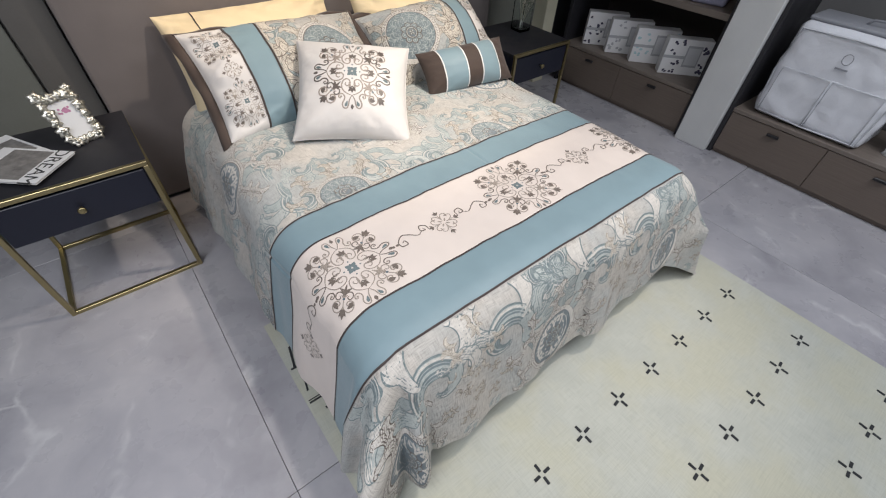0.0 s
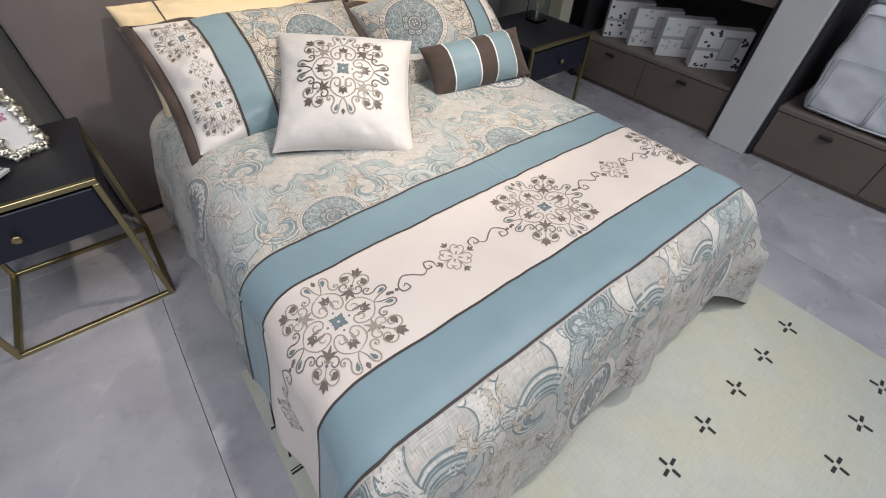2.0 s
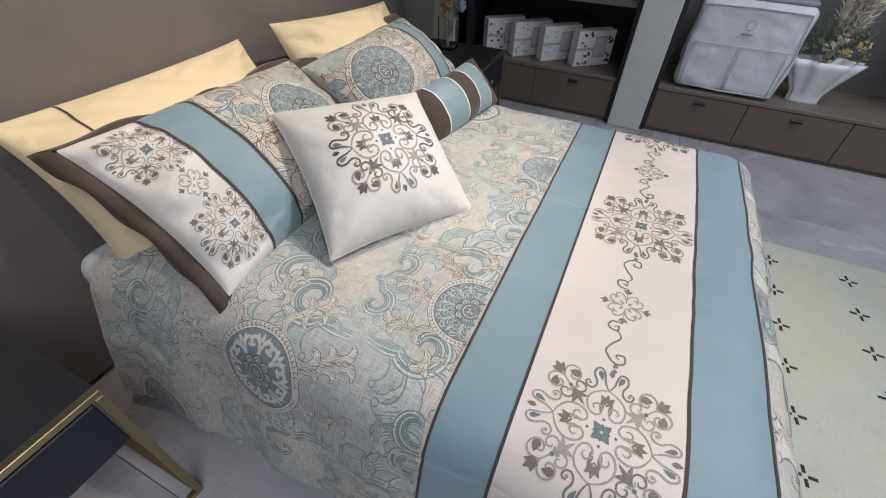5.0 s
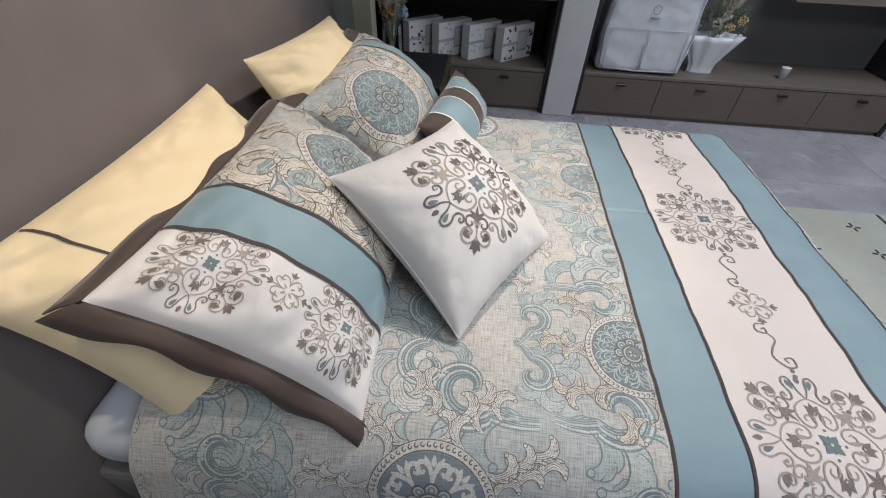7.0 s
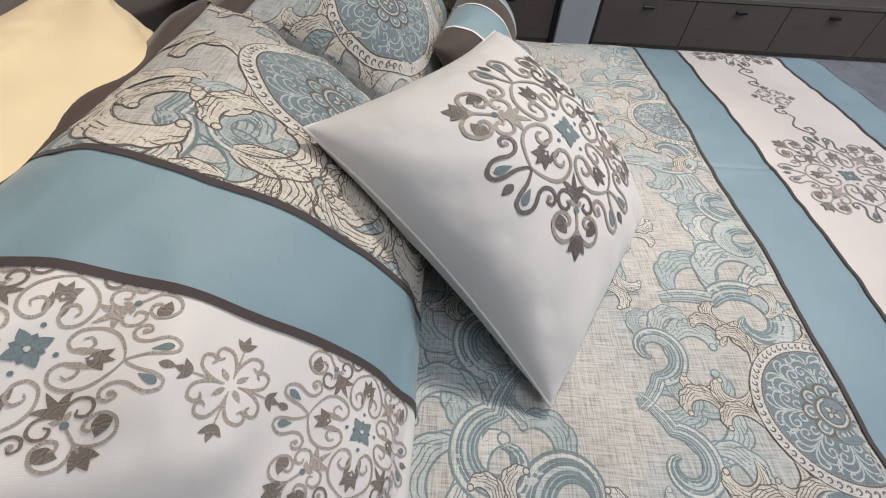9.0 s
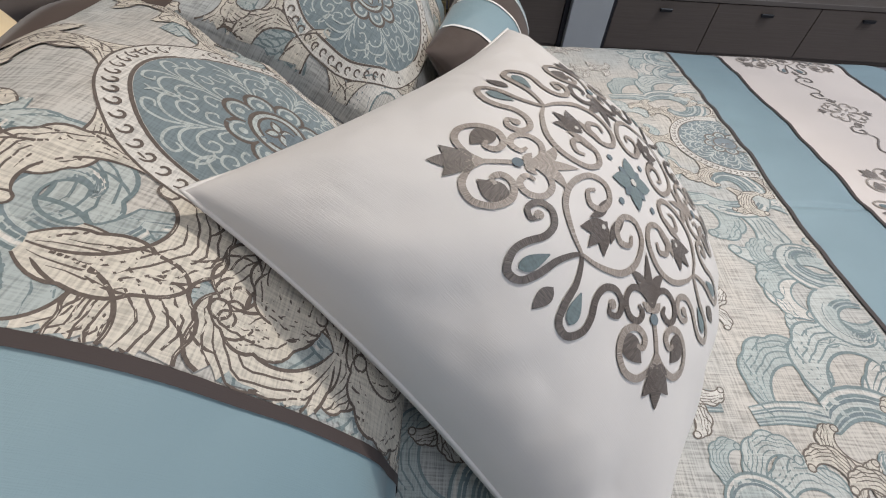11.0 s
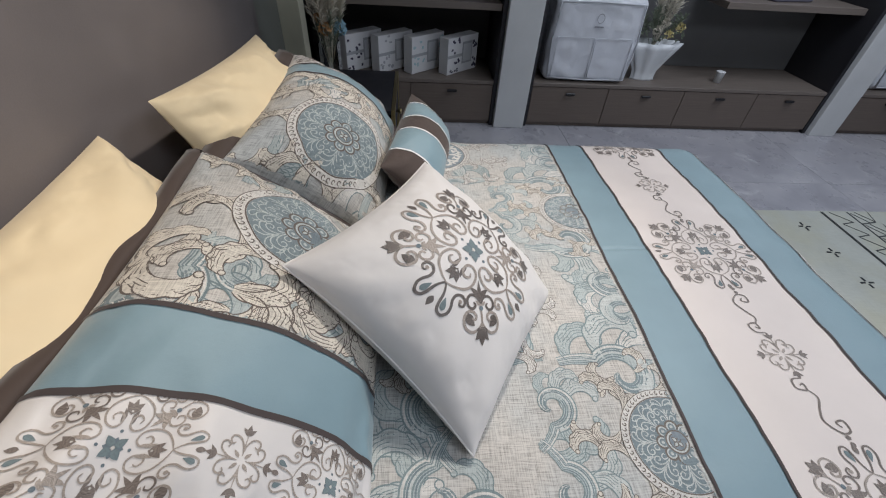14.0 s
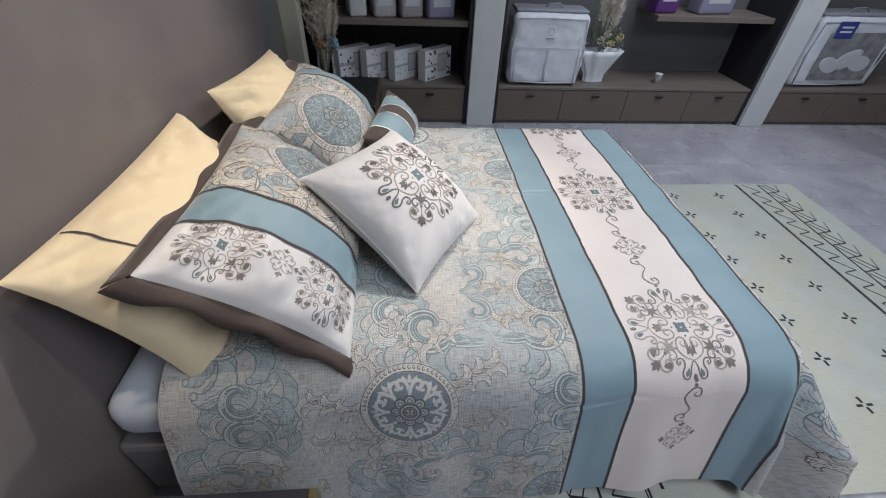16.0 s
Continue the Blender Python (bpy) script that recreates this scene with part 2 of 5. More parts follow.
def lathe(profile, steps=32, wave=None):
    """A turned shell from (radius, height) pairs."""
    bm = bmesh.new()
    rings = []
    for r, z in profile:
        ring = []
        for k in range(steps):
            a = 2 * math.pi * k / steps
            rr = r * (wave(a, z) if wave else 1)
            ring.append(bm.verts.new((rr * math.cos(a), rr * math.sin(a), z)))
        rings.append(ring)
    for a, b in zip(rings, rings[1:]):
        for k in range(steps):
            bm.faces.new((a[k], a[(k + 1) % steps], b[(k + 1) % steps], b[k]))
    bm.faces.new(rings[0][::-1])
    bm.faces.new(rings[-1])
    return bm


def tube(points, radius, sides=6, bm=None, taper=1.0):
    bm = bm or bmesh.new()
    pts = [Vector(p) for p in points]
    rings = []
    for i, p in enumerate(pts):
        d = (pts[min(i + 1, len(pts) - 1)] - pts[max(i - 1, 0)]).normalized()
        a = d.orthogonal().normalized() if abs(d.z) > 0.95 else d.cross(Vector((0, 0, 1))).normalized()
        b = d.cross(a)
        r = radius * (1 + (taper - 1) * i / max(1, len(pts) - 1))
        rings.append([bm.verts.new(p + a * r * math.cos(2 * math.pi * k / sides) + b * r * math.sin(2 * math.pi * k / sides)) for k in range(sides)])
    for x, y in zip(rings, rings[1:]):
        for k in range(sides):
            bm.faces.new((x[k], x[(k + 1) % sides], y[(k + 1) % sides], y[k]))
    bm.faces.new(rings[0][::-1])
    bm.faces.new(rings[-1])
    return bm


def grid_piece(name, us, vs, surf, mat, parent=None, label="", flip=False):
    """A sheet of cloth over the surface function surf(u, v)."""
    verts = [surf(u, v) for v in vs for u in us]
    w = len(us)
    faces = []
    for j in range(len(vs) - 1):
        for i in range(w - 1):
            q = (j * w + i, j * w + i + 1, (j + 1) * w + i + 1, (j + 1) * w + i)
            faces.append(q[::-1] if flip else q)
    return raw(name, verts, faces, mat, parent, label, True, None, [(u, v) for v in vs for u in us])


def spaced(a, b, step):
    k = max(2, int(round(abs(b - a) / step)) + 1)
    return list(np.linspace(a, b, k))


# ---- room ----
HB = 1.545       # front of the headboard
FACE = 2.035     # front of the shelf units
floor = tagged(part("floor", box((-4.2, -5.0, -0.12), (3.0, 2.0, -0.012), 0), M["grout"]), "grey veined marble-look tile floor", "floor", "", "structure")
tagged(part("wall_north", box((-4.2, 1.64, -0.012), (3.0, 1.84, 3.0), 0), M["panel"]), "dark grey brown panelled wall", "wall", "", "structure")
tagged(part("wall_east", box((2.56, -5.0, -0.012), (2.76, 1.64, 3.0), 0), M["shelf_back"]), "grey wall behind the shelf units", "wall", "", "structure")
tagged(part("wall_west", box((-4.2, -5.0, -0.012), (-4.0, 1.64, 3.0), 0), M["wall"]), "plain grey painted wall", "wall", "", "structure")
tagged(part("wall_south", box((-4.0, -5.0, -0.012), (2.56, -4.8, 3.0), 0), M["wall"]), "plain grey painted wall", "wall", "", "structure")
tagged(part("ceiling", box((-4.2, -5.0, 3.0), (3.0, 1.84, 3.1), 0), M["ceiling"]), "plain pale ceiling", "ceiling", "", "structure")

# rug, its marks and borders
rug = tagged(grid_piece("rug", spaced(-0.955, 0.985, 0.05), spaced(-1.93, 0.42, 0.05), lambda u, v: Vector((u, v, 0.012)), M["rug"]), "pale green grey rug with black cross marks under the bed", "rug")

# panels of the wall beside the headboard
# The far-left panel has the glow on that wall put into its colour.
for x0, x1, mat, y in ((-2.6, -1.275, "panel_olive_glow", 1.62), (-1.265, -1.108, "panel", 1.605), (1.258, 1.798, "panel_olive_glow", 1.605), (1.922, 2.55, "dark_side", 1.605)):
    part("wall_panel", box((x0, y, 0.0), (x1, 1.638, 2.9), 0.003), M[mat], bpy.data.objects["wall_north"])


tagged(part("trim", box((1.80, 1.49, 0.0), (1.92, 1.638, 2.9), 0.003), M["champagne"]), "pale champagne vertical trim beside the shelves", "trim", "", "structure")

# ---- bed ----
A, AR, FOOT, HEAD, TOP = 0.70, 0.60, -0.235, 1.36, 0.565


def drape(d):
    """Outward reach and drop of the cloth, d metres beyond the flat top."""
    r = 0.15
    arc = r * 1.2
    if d < arc:
        a = d / r
        return r * math.sin(a), r * (1 - math.cos(a))
    a = 1.2
    o, z = r * math.sin(a), r * (1 - math.cos(a))
    e = d - arc
    return o + e * 0.20, z + e * 0.975


def cloth(u, v):
    """The bedcover: u across the bed, v along it, in metres of cloth."""
    dx = max(0.0, u - AR, -A - u)
    dy = max(0.0, FOOT - v)
    sx = 1 if u > 0 else -1
    cx, cy = max(-A, min(AR, u)), max(FOOT, v)
    d = math.hypot(dx, dy)
    puff = 0.012 * math.cos(u * 2.0) + 0.007 * noise.noise((u * 2.6, v * 2.6, 0.3)) + 0.0045 * noise.noise((u * 9, v * 7, 1.7))
    for seam in (0.317, 0.176, -0.14):
        puff += (0.0035 * noise.noise((u * 24, seam * 9, 2.2)) + 0.0028 * noise.noise((u * 11, v * 3, 7.7))) * math.exp(-((v - seam) / 0.045) ** 2)
    crease = -0.006 * math.exp(-((u + 0.90 - 0.02 * math.sin(v * 9)) / 0.008) ** 2) * max(0.0, 1 - abs(v - 0.27) / 0.2)
    puff -= 0.004 * math.exp(-((u - 0.01) / 0.006) ** 2) * (1 if 0.18 < v < 0.312 else 0)
    if d < 1e-6:
        return Vector((cx, cy, TOP + puff))
    nx, ny = sx * dx / d, -dy / d
    o, drop = drape(d)
    corner = (2 * abs(nx * ny)) ** 1.5
    hang = min(1.0, d / 0.35)
    side = max(0.0, min(1.0, 0.5 + (dx - dy) / (0.7 * d)))

    def wave(along):
        return (0.008 * math.sin(along * 7.0 + 1.3 * sx) + 0.006 * math.sin(along * 19.0 + 0.6) + 0.016 * noise.noise((along * 6, d * 2, 4.1)) + 0.008 * noise.noise((along * 15, d * 3, 1.1)))

    o += hang * (wave(v) * side + wave(u) * (1 - side))
    along = v * side + u * (1 - side)
    if dx > dy > 0 or dy == 0:
        o += hang * 0.02 * max(0.0, min(1.0, (v - 0.5) / 0.8))
    o += corner * hang ** 2.5 * ((0.10 if sx < 0 else 0.07) + (0.085 * math.sin(10 * math.atan2(dy, dx) + 0.6) if sx < 0 else 0.05 * math.sin(8 * math.atan2(dy, dx))))
    o += crease
    z = TOP + puff * (1 - hang) - drop + crease
    floor_z = 0.016
    if z < floor_z:
        o += (floor_z - z) * 0.55
        z = floor_z + 0.004 * math.sin(along * 40)
    return Vector((cx + nx * o, cy + ny * o, z))


SIDE, TAIL = 0.575, 0.52
BANDS = [("patterned_panel", 0.317, HEAD, "linen"), ("teal_band", 0.176, 0.317, "teal"), ("cream_panel", -0.14, 0.176, "cream"),
         ("teal_band", -0.292, -0.14, "teal"), ("patterned_tail", FOOT - TAIL, -0.292, "linen")]
bed = root("bed", pose(0, 0.6, 0), "low double bed with dark upholstered headboard and mattress", "bed")
cover = root("bedcover", pose(0, 0, 0), "teal, cream and paisley patterned bedcover draped over the bed", "bedcover")
us = sorted(spaced(-A - SIDE, AR + 0.56, 0.012) + spaced(-0.94, -0.86, 0.0043) + spaced(-0.012, 0.032, 0.0037))
for name, v0, v1, mat in BANDS:
    grid_piece(name, us, spaced(v0, v1, 0.011), cloth, M[mat], cover)

part("mattress", box((-0.82, -0.22 - 0.6, 0.33), (0.735, 1.535 - 0.6, 0.482), 0.06, 4), M["sheet"], bed, "white quilted mattress", True)
part("bed_base", box((-0.835, -0.22 - 0.6, 0.06), (0.735, 1.54 - 0.6, 0.325), 0.02, 2), M["bed_base"], bed, "grey cloth bed base")
part("headboard", box((-1.10, HB - 0.6, 0.02), (1.25, 1.60 - 0.6, 1.5), 0.012, 2), M["headboard"], bed, "dark taupe leather headboard")


# ---- cushions ----
class Cushion:
    """A stuffed cushion: centre, right and up vectors of its plane, thickness front and back."""

    def __init__(self, tl, bl, br, thick, back, pinch=0.07, power=0.5, seed=0.0, wrinkle=0.004, gather=0.0):
        tl, bl, br = Vector(tl), Vector(bl), Vector(br)
        self.w, self.h = (br - bl).length, (tl - bl).length
        x = (br - bl).normalized()
        y = (tl - bl)
        y = (y - x * y.dot(x)).normalized()
        n = x.cross(y)
        c = (tl + br) / 2
        self.m = Matrix((x, y, n)).transposed().to_4x4()
        self.m.translation = c
        self.t, self.b, self.pinch, self.power, self.seed, self.wrinkle, self.gather = thick, back, pinch, power, seed, wrinkle, gather

    def at(self, s, t, side=1):
        p = self.pinch
        x = self.w / 2 * s * (1 - p * (1 - t * t) * abs(s))
        y = self.h / 2 * t * (1 - p * (1 - s * s) * abs(t))
        k = max(0.0, (1 - s * s) * (1 - t * t)) ** self.power
        edge = 1 - max(abs(s), abs(t))
        wr = self.wrinkle * 0.6 * noise.noise((s * 2.2 + self.seed, t * 2.2, self.seed)) * min(1, k * 2)
        radial = self.wrinkle * 1.3 * math.sin(math.atan2(t, s) * 14 + self.seed) * max(0, 0.5 - abs(edge - 0.22) * 2.2) * (abs(s * t) + 0.15)
        fold = self.wrinkle * (0.16 * noise.noise((s * 3.0 + t * 4.0, t * 2.2 - s * 2.0, self.seed + 3)) + (0.35 * noise.noise((s * 8 - t * 5, t * 8 + s * 4, self.seed + 6)) + 0.08 * noise.noise((s * 19, t * 19, self.seed))) * max(0.0, 1 - edge / 0.4)) * min(1, edge * 8)
        z = (self.t if side > 0 else -self.b) * k + wr + radial + fold
        if side > 0 and self.gather:
            z += self.gather * math.sin(11 * t + 4 * noise.noise((s * 3, t * 2, self.seed))) * max(0.0, min(1.0, (-s - 0.45) / 0.4)) * min(1.0, (1 - abs(t)) * 4) * min(1.0, edge * 10)
        return Vector((x, y, z))

    def surf(self, u, v):
        """Front surface by metres from the centre."""
        return self.at(max(-1, min(1, 2 * u / self.w)), max(-1, min(1, 2 * v / self.h)))

    def piece(self, name, parent, mat, s0=-1.0, s1=1.0, side=1, step=0.013, label=""):
        ss, ts = spaced(s0, s1, step), spaced(-1, 1, step * 1.2)
        ob = grid_piece(name, ss, ts, lambda s, t: self.at(s, t, side), mat, parent, label, side < 0)
        for d in ob.data.uv_layers[0].data:
            d.uv = (d.uv[0] * self.w / 2, d.uv[1] * self.h / 2)
        return ob

    def rim(self, name, parent, mat, radius=0.003, label=""):
        pts = []
        for a, b in (((-1, -1), (1, -1)), ((1, -1), (1, 1)), ((1, 1), (-1, 1)), ((-1, 1), (-1, -1))):
            for k in range(40):
                f = k / 40
                pts.append(self.at(a[0] + (b[0] - a[0]) * f, a[1] + (b[1] - a[1]) * f))
        pts.append(pts[0])
        return part(name, tube(pts, radius, 6), mat, parent, label, True)

    def flange(self, name, parent, mat, width, sides="lbrt", label=""):
        """A flat frill of cloth outside the seam."""
        bm = bmesh.new()
        runs = {"b": ((-1, -1), (1, -1), (0, -1)), "t": ((1, 1), (-1, 1), (0, 1)), "l": ((-1, 1), (-1, -1), (-1, 0)), "r": ((1, -1), (1, 1), (1, 0))}
        for key in sides:
            a, b, out = runs[key]
            rows = [[], [], [], []]
            for k in range(49):
                f = k / 48
                e = self.at(a[0] + (b[0] - a[0]) * f, a[1] + (b[1] - a[1]) * f)
                along = Vector((b[0] - a[0], b[1] - a[1], 0)).normalized()
                spread = along * math.copysign(max(0.0, (abs(2 * f - 1) - 0.86) / 0.14) * 0.75, f - 0.5)
                for r in range(4):
                    g = r / 3
                    wob = 0.013 * g * math.sin(f * 19 + self.seed * 3 + ord(key))
                    rows[r].append(bm.verts.new(e + (Vector((out[0], out[1], 0)) + spread) * (width[key] * g) + Vector((0, 0, wob - 0.022 * g * g))))
            for r in range(3):
                for k in range(48):
                    bm.faces.new((rows[r][k], rows[r + 1][k], rows[r + 1][k + 1], rows[r][k + 1]))
        bmesh.ops.remove_doubles(bm, verts=bm.verts[:], dist=0.0008)
        bmesh.ops.solidify(bm, geom=bm.faces[:], thickness=0.003)
        return part(name, bm, mat, parent, label, True)


square = Cushion((-0.360, 1.078, 0.841), (-0.528, 0.728, 0.588), (-0.118, 0.482, 0.552), 0.12, 0.095, 0.085, 0.48, 2.0, 0.008)
cushion = root("cushion", square.m, "white square cushion with brown scroll embroidery on the bed", "cushion")
square.piece("front", cushion, M["white_cloth"])
square.piece("back", cushion, M["white_cloth"], side=-1)
square.rim("piping", cushion, M["white_cloth"], 0.0022)

sham_l = Cushion((-0.745, 1.312, 0.862), (-0.752, 0.912, 0.560), (0.06, 0.945, 0.525), 0.135, 0.10, 0.06, 0.5, 5.0, 0.02, 0.009)
sham_r = Cushion((0.07, 1.31, 0.80), (0.08, 0.95, 0.535), (0.795, 0.93, 0.56), 0.155, 0.10, 0.06, 0.5, 9.0, 0.016)


def pillow_sham(c, mirror, label):
    ob = root("pillow_sham", c.m, label, "pillow", "patterned pillow shams on the bed")
    f = -1 if mirror else 1
    cuts = [(-1.0, -0.58, "white_cloth", "embroidered_end"), (-0.58, -0.28, "teal", "teal_band"), (-0.28, 1.0, "linen", "patterned_panel")]
    for a, b, mat, name in cuts:
        lo, hi = sorted((a * f, b * f))
        c.piece(name, ob, M[mat], lo, hi)
    c.piece("back", ob, M["brown"], side=-1)
    c.flange("flange", ob, M["brown"], {"l": 0.04, "b": 0.034, "r": 0.030, "t": 0.032} if not mirror else {"l": 0.07, "b": 0.034, "r": 0.024, "t": 0.055}, label="chocolate brown flange")
    return ob


sham_left = pillow_sham(sham_l, False, "pillow sham with embroidered white end, teal band and paisley panel")
sham_right = pillow_sham(sham_r, True, "pillow sham with teal band and paisley medallion, against the headboard")

yellow_l = Cushion((-0.80, 1.515, 0.885), (-0.775, 1.26, 0.50), (0.03, 1.27, 0.50), 0.15, 0.055, 0.06, 0.50, 3.0, 0.03)
yellow_r = Cushion((0.11, 1.45, 0.925), (0.075, 1.25, 0.52), (0.87, 1.25, 0.455), 0.15, 0.055, 0.06, 0.50, 7.0, 0.03)
for c in (yellow_l, yellow_r):
    p = root("pillow", c.m, "butter yellow pillow leaning on the headboard", "pillow", "yellow pillows against the headboard")
    c.piece("front", p, M["yellow"])
    c.piece("back", p, M["yellow"], side=-1)

small = Cushion((0.165, 0.945, 0.715), (0.20, 0.79, 0.562), (0.685, 0.705, 0.585), 0.085, 0.08, 0.06, 0.55, 4.0, 0.005)
bolster = root("lumbar_cushion", small.m, "small chocolate brown and teal striped cushion with white piping", "cushion")
for a, b, mat in ((-1, -0.62, "brown"), (-0.62, -0.12, "teal"), (-0.12, 0.22, "brown"), (0.22, 0.66, "teal"), (0.66, 1, "brown")):
    small.piece("stripe", bolster, M[mat], a, b)
small.piece("back", bolster, M["brown"], side=-1)


# ---- nightstands ----
def nightstand(at, width, label):
    """Brass-framed stand with one drawer; its origin is the middle of its footprint."""
    ob = root("nightstand", pose(*at), label, "nightstand", "nightstands beside the bed")
    w, d, h, b = width / 2, 0.245, 0.572, 0.018
    bm = bmesh.new()
    for x in (-w, w - b):
        for y in (-d, d - b):
            add_box(bm, (x, y, 0), (x + b, y + b, h - b), 0.0015)
    for y, z in ((-d, 0.0), (d - b, 0.0), (-d, h - b)):
        add_box(bm, (-w + (b if z == 0 else 0), y, z), (w - (b if z == 0 else 0), y + b, z + b), 0.0015)
    for x in (-w, w - b):
        add_box(bm, (x, -d + b, 0.0), (x + b, d - b, b), 0.0015)
    part("frame", bm, M["gold"], ob, "brushed brass frame")
    part("top", box((-w, -d + b + 0.001, h - 0.0175), (w, d, h - 0.001), 0.001), M["nightstand_top"], ob, "black top")
    part("body", box((-w + b + 0.002, -d + 0.03, h - 0.19), (w - b - 0.002, d - b - 0.002, h - 0.0185), 0.002), M["navy"], ob, "dark navy body")
    drawer = part("drawer", box((-w + b + 0.004, -d + 0.006, h - 0.186), (w - b - 0.004, -d + 0.029, h - 0.03), 0.003), M["navy"], ob, "dark navy drawer front")
    k = lathe([(0.006, 0), (0.006, 0.012), (0.013, 0.016), (0.014, 0.022), (0.011, 0.026)], 20)
    bmesh.ops.transform(k, matrix=pose(0, -d + 0.006, h - 0.108, 90), verts=k.verts[:])
    part("knob", k, M["gold"], drawer, "round brass knob", True)
    return ob


nightstand((-1.31, 1.187, 0), 0.52, "navy drawer nightstand with brass frame, beside the bed")
nightstand((1.16, 1.175, -0.0), 0.50, "dark nightstand with brass frame in the corner by the shelves")

# ---- shelf units ----
for y0, y1 in ((0.05, 0.27), (-2.42, -2.21)):
    tagged(part("column", box((1.99, y0, 0), (2.56, y1, 3.0), 0.004), M["column"]), "pale grey painted column between shelf units", "column", "columns", "structure")


def shelf_unit(y0, y1, splits, back, label, boards):
    ob = root("shelf_unit", pose(FACE, (y0 + y1) / 2, 0), label, "shelf unit", "shelf units along the wall")
    c = (y0 + y1) / 2
    part("carcass", box((0.022, y0 - c + 0.03, 0.0), (0.5, y1 - c - 0.03, 0.292), 0.002), M["laminate"], ob)
    part("worktop", box((-0.004, y0 - c + 0.028, 0.294), (0.505, y1 - c - 0.028, 0.318), 0.002), M["laminate_top"], ob)
    for y in (y0 - c, y1 - c - 0.027):
        part("side_panel", box((-0.006, y, 0), (0.508, y + 0.027, 2.4), 0.002), M["dark_side"], ob, "black side panel")
    part("back_panel", box((0.485, y0 - c + 0.028, 0.319), (0.507, y1 - c - 0.028, 2.4), 0.001), M[back], ob)
    for a, b in splits:
        dr = part("drawer", box((0.0, a - c + 0.002, 0.03), (0.02, b - c - 0.002, 0.29), 0.002), M["laminate"], ob)
        m = (a + b) / 2 - c
        part("handle", add_box(box((-0.02, m - 0.034, 0.239), (-0.012, m + 0.034, 0.256), 0.003), (-0.013, m - 0.03, 0.242), (0.001, m + 0.03, 0.253), 0.002), M["black_metal"], dr, "black bar handle")
    for a, b, z, depth in boards:
        part("shelf_board", box((0.5 - depth, a - c, z), (0.484, b - c, z + 0.04), 0.002), M["laminate_top"], ob)
    return ob


shelf_unit(0.272, 1.45, [(0.30, 0.873), (0.873, 1.42)], "shelf_back_dark", "brown grey shelf unit with two wide drawers", [(0.30, 1.42, 0.74, 0.47)])
shelf_unit(-2.208, 0.048, [(-2.18, -1.66), (-1.66, -1.10), (-1.10, -0.535), (-0.535, 0.02)], "shelf_back", "brown grey shelf unit with a row of four drawers", [(-2.18, -1.2, 0.80, 0.40)])
shelf_unit(-4.7, -2.422, [(-4.67, -4.1), (-4.1, -3.55), (-3.55, -3.0), (-3.0, -2.45)], "shelf_back", "brown grey shelf unit with drawers at the far end", [])


# ---- drawn patterns ----
def smooth_path(pts, per=6):
    """A Catmull-Rom line through the points."""
    p = [Vector((x, y)) for x, y in pts]
    p = [p[0] * 2 - p[1]] + p + [p[-1] * 2 - p[-2]]
    out = []
    for i in range(1, len(p) - 2):
        for k in range(per):
            t = k / per
            out.append(0.5 * (2 * p[i] + (p[i + 1] - p[i - 1]) * t + (2 * p[i - 1] - 5 * p[i] + 4 * p[i + 1] - p[i + 2]) * t * t
                              + (3 * p[i] - p[i - 1] - 3 * p[i + 1] + p[i + 2]) * t ** 3))
    out.append(p[-2])
    return out


def spiral(cx, cy, r0, r1, a0, a1, n=None):
    n = n or max(8, int(abs(a1 - a0) * 4))
    return [Vector((cx + (r0 + (r1 - r0) * k / n) * math.cos(a0 + (a1 - a0) * k / n), cy + (r0 + (r1 - r0) * k / n) * math.sin(a0 + (a1 - a0) * k / n))) for k in range(n + 1)]


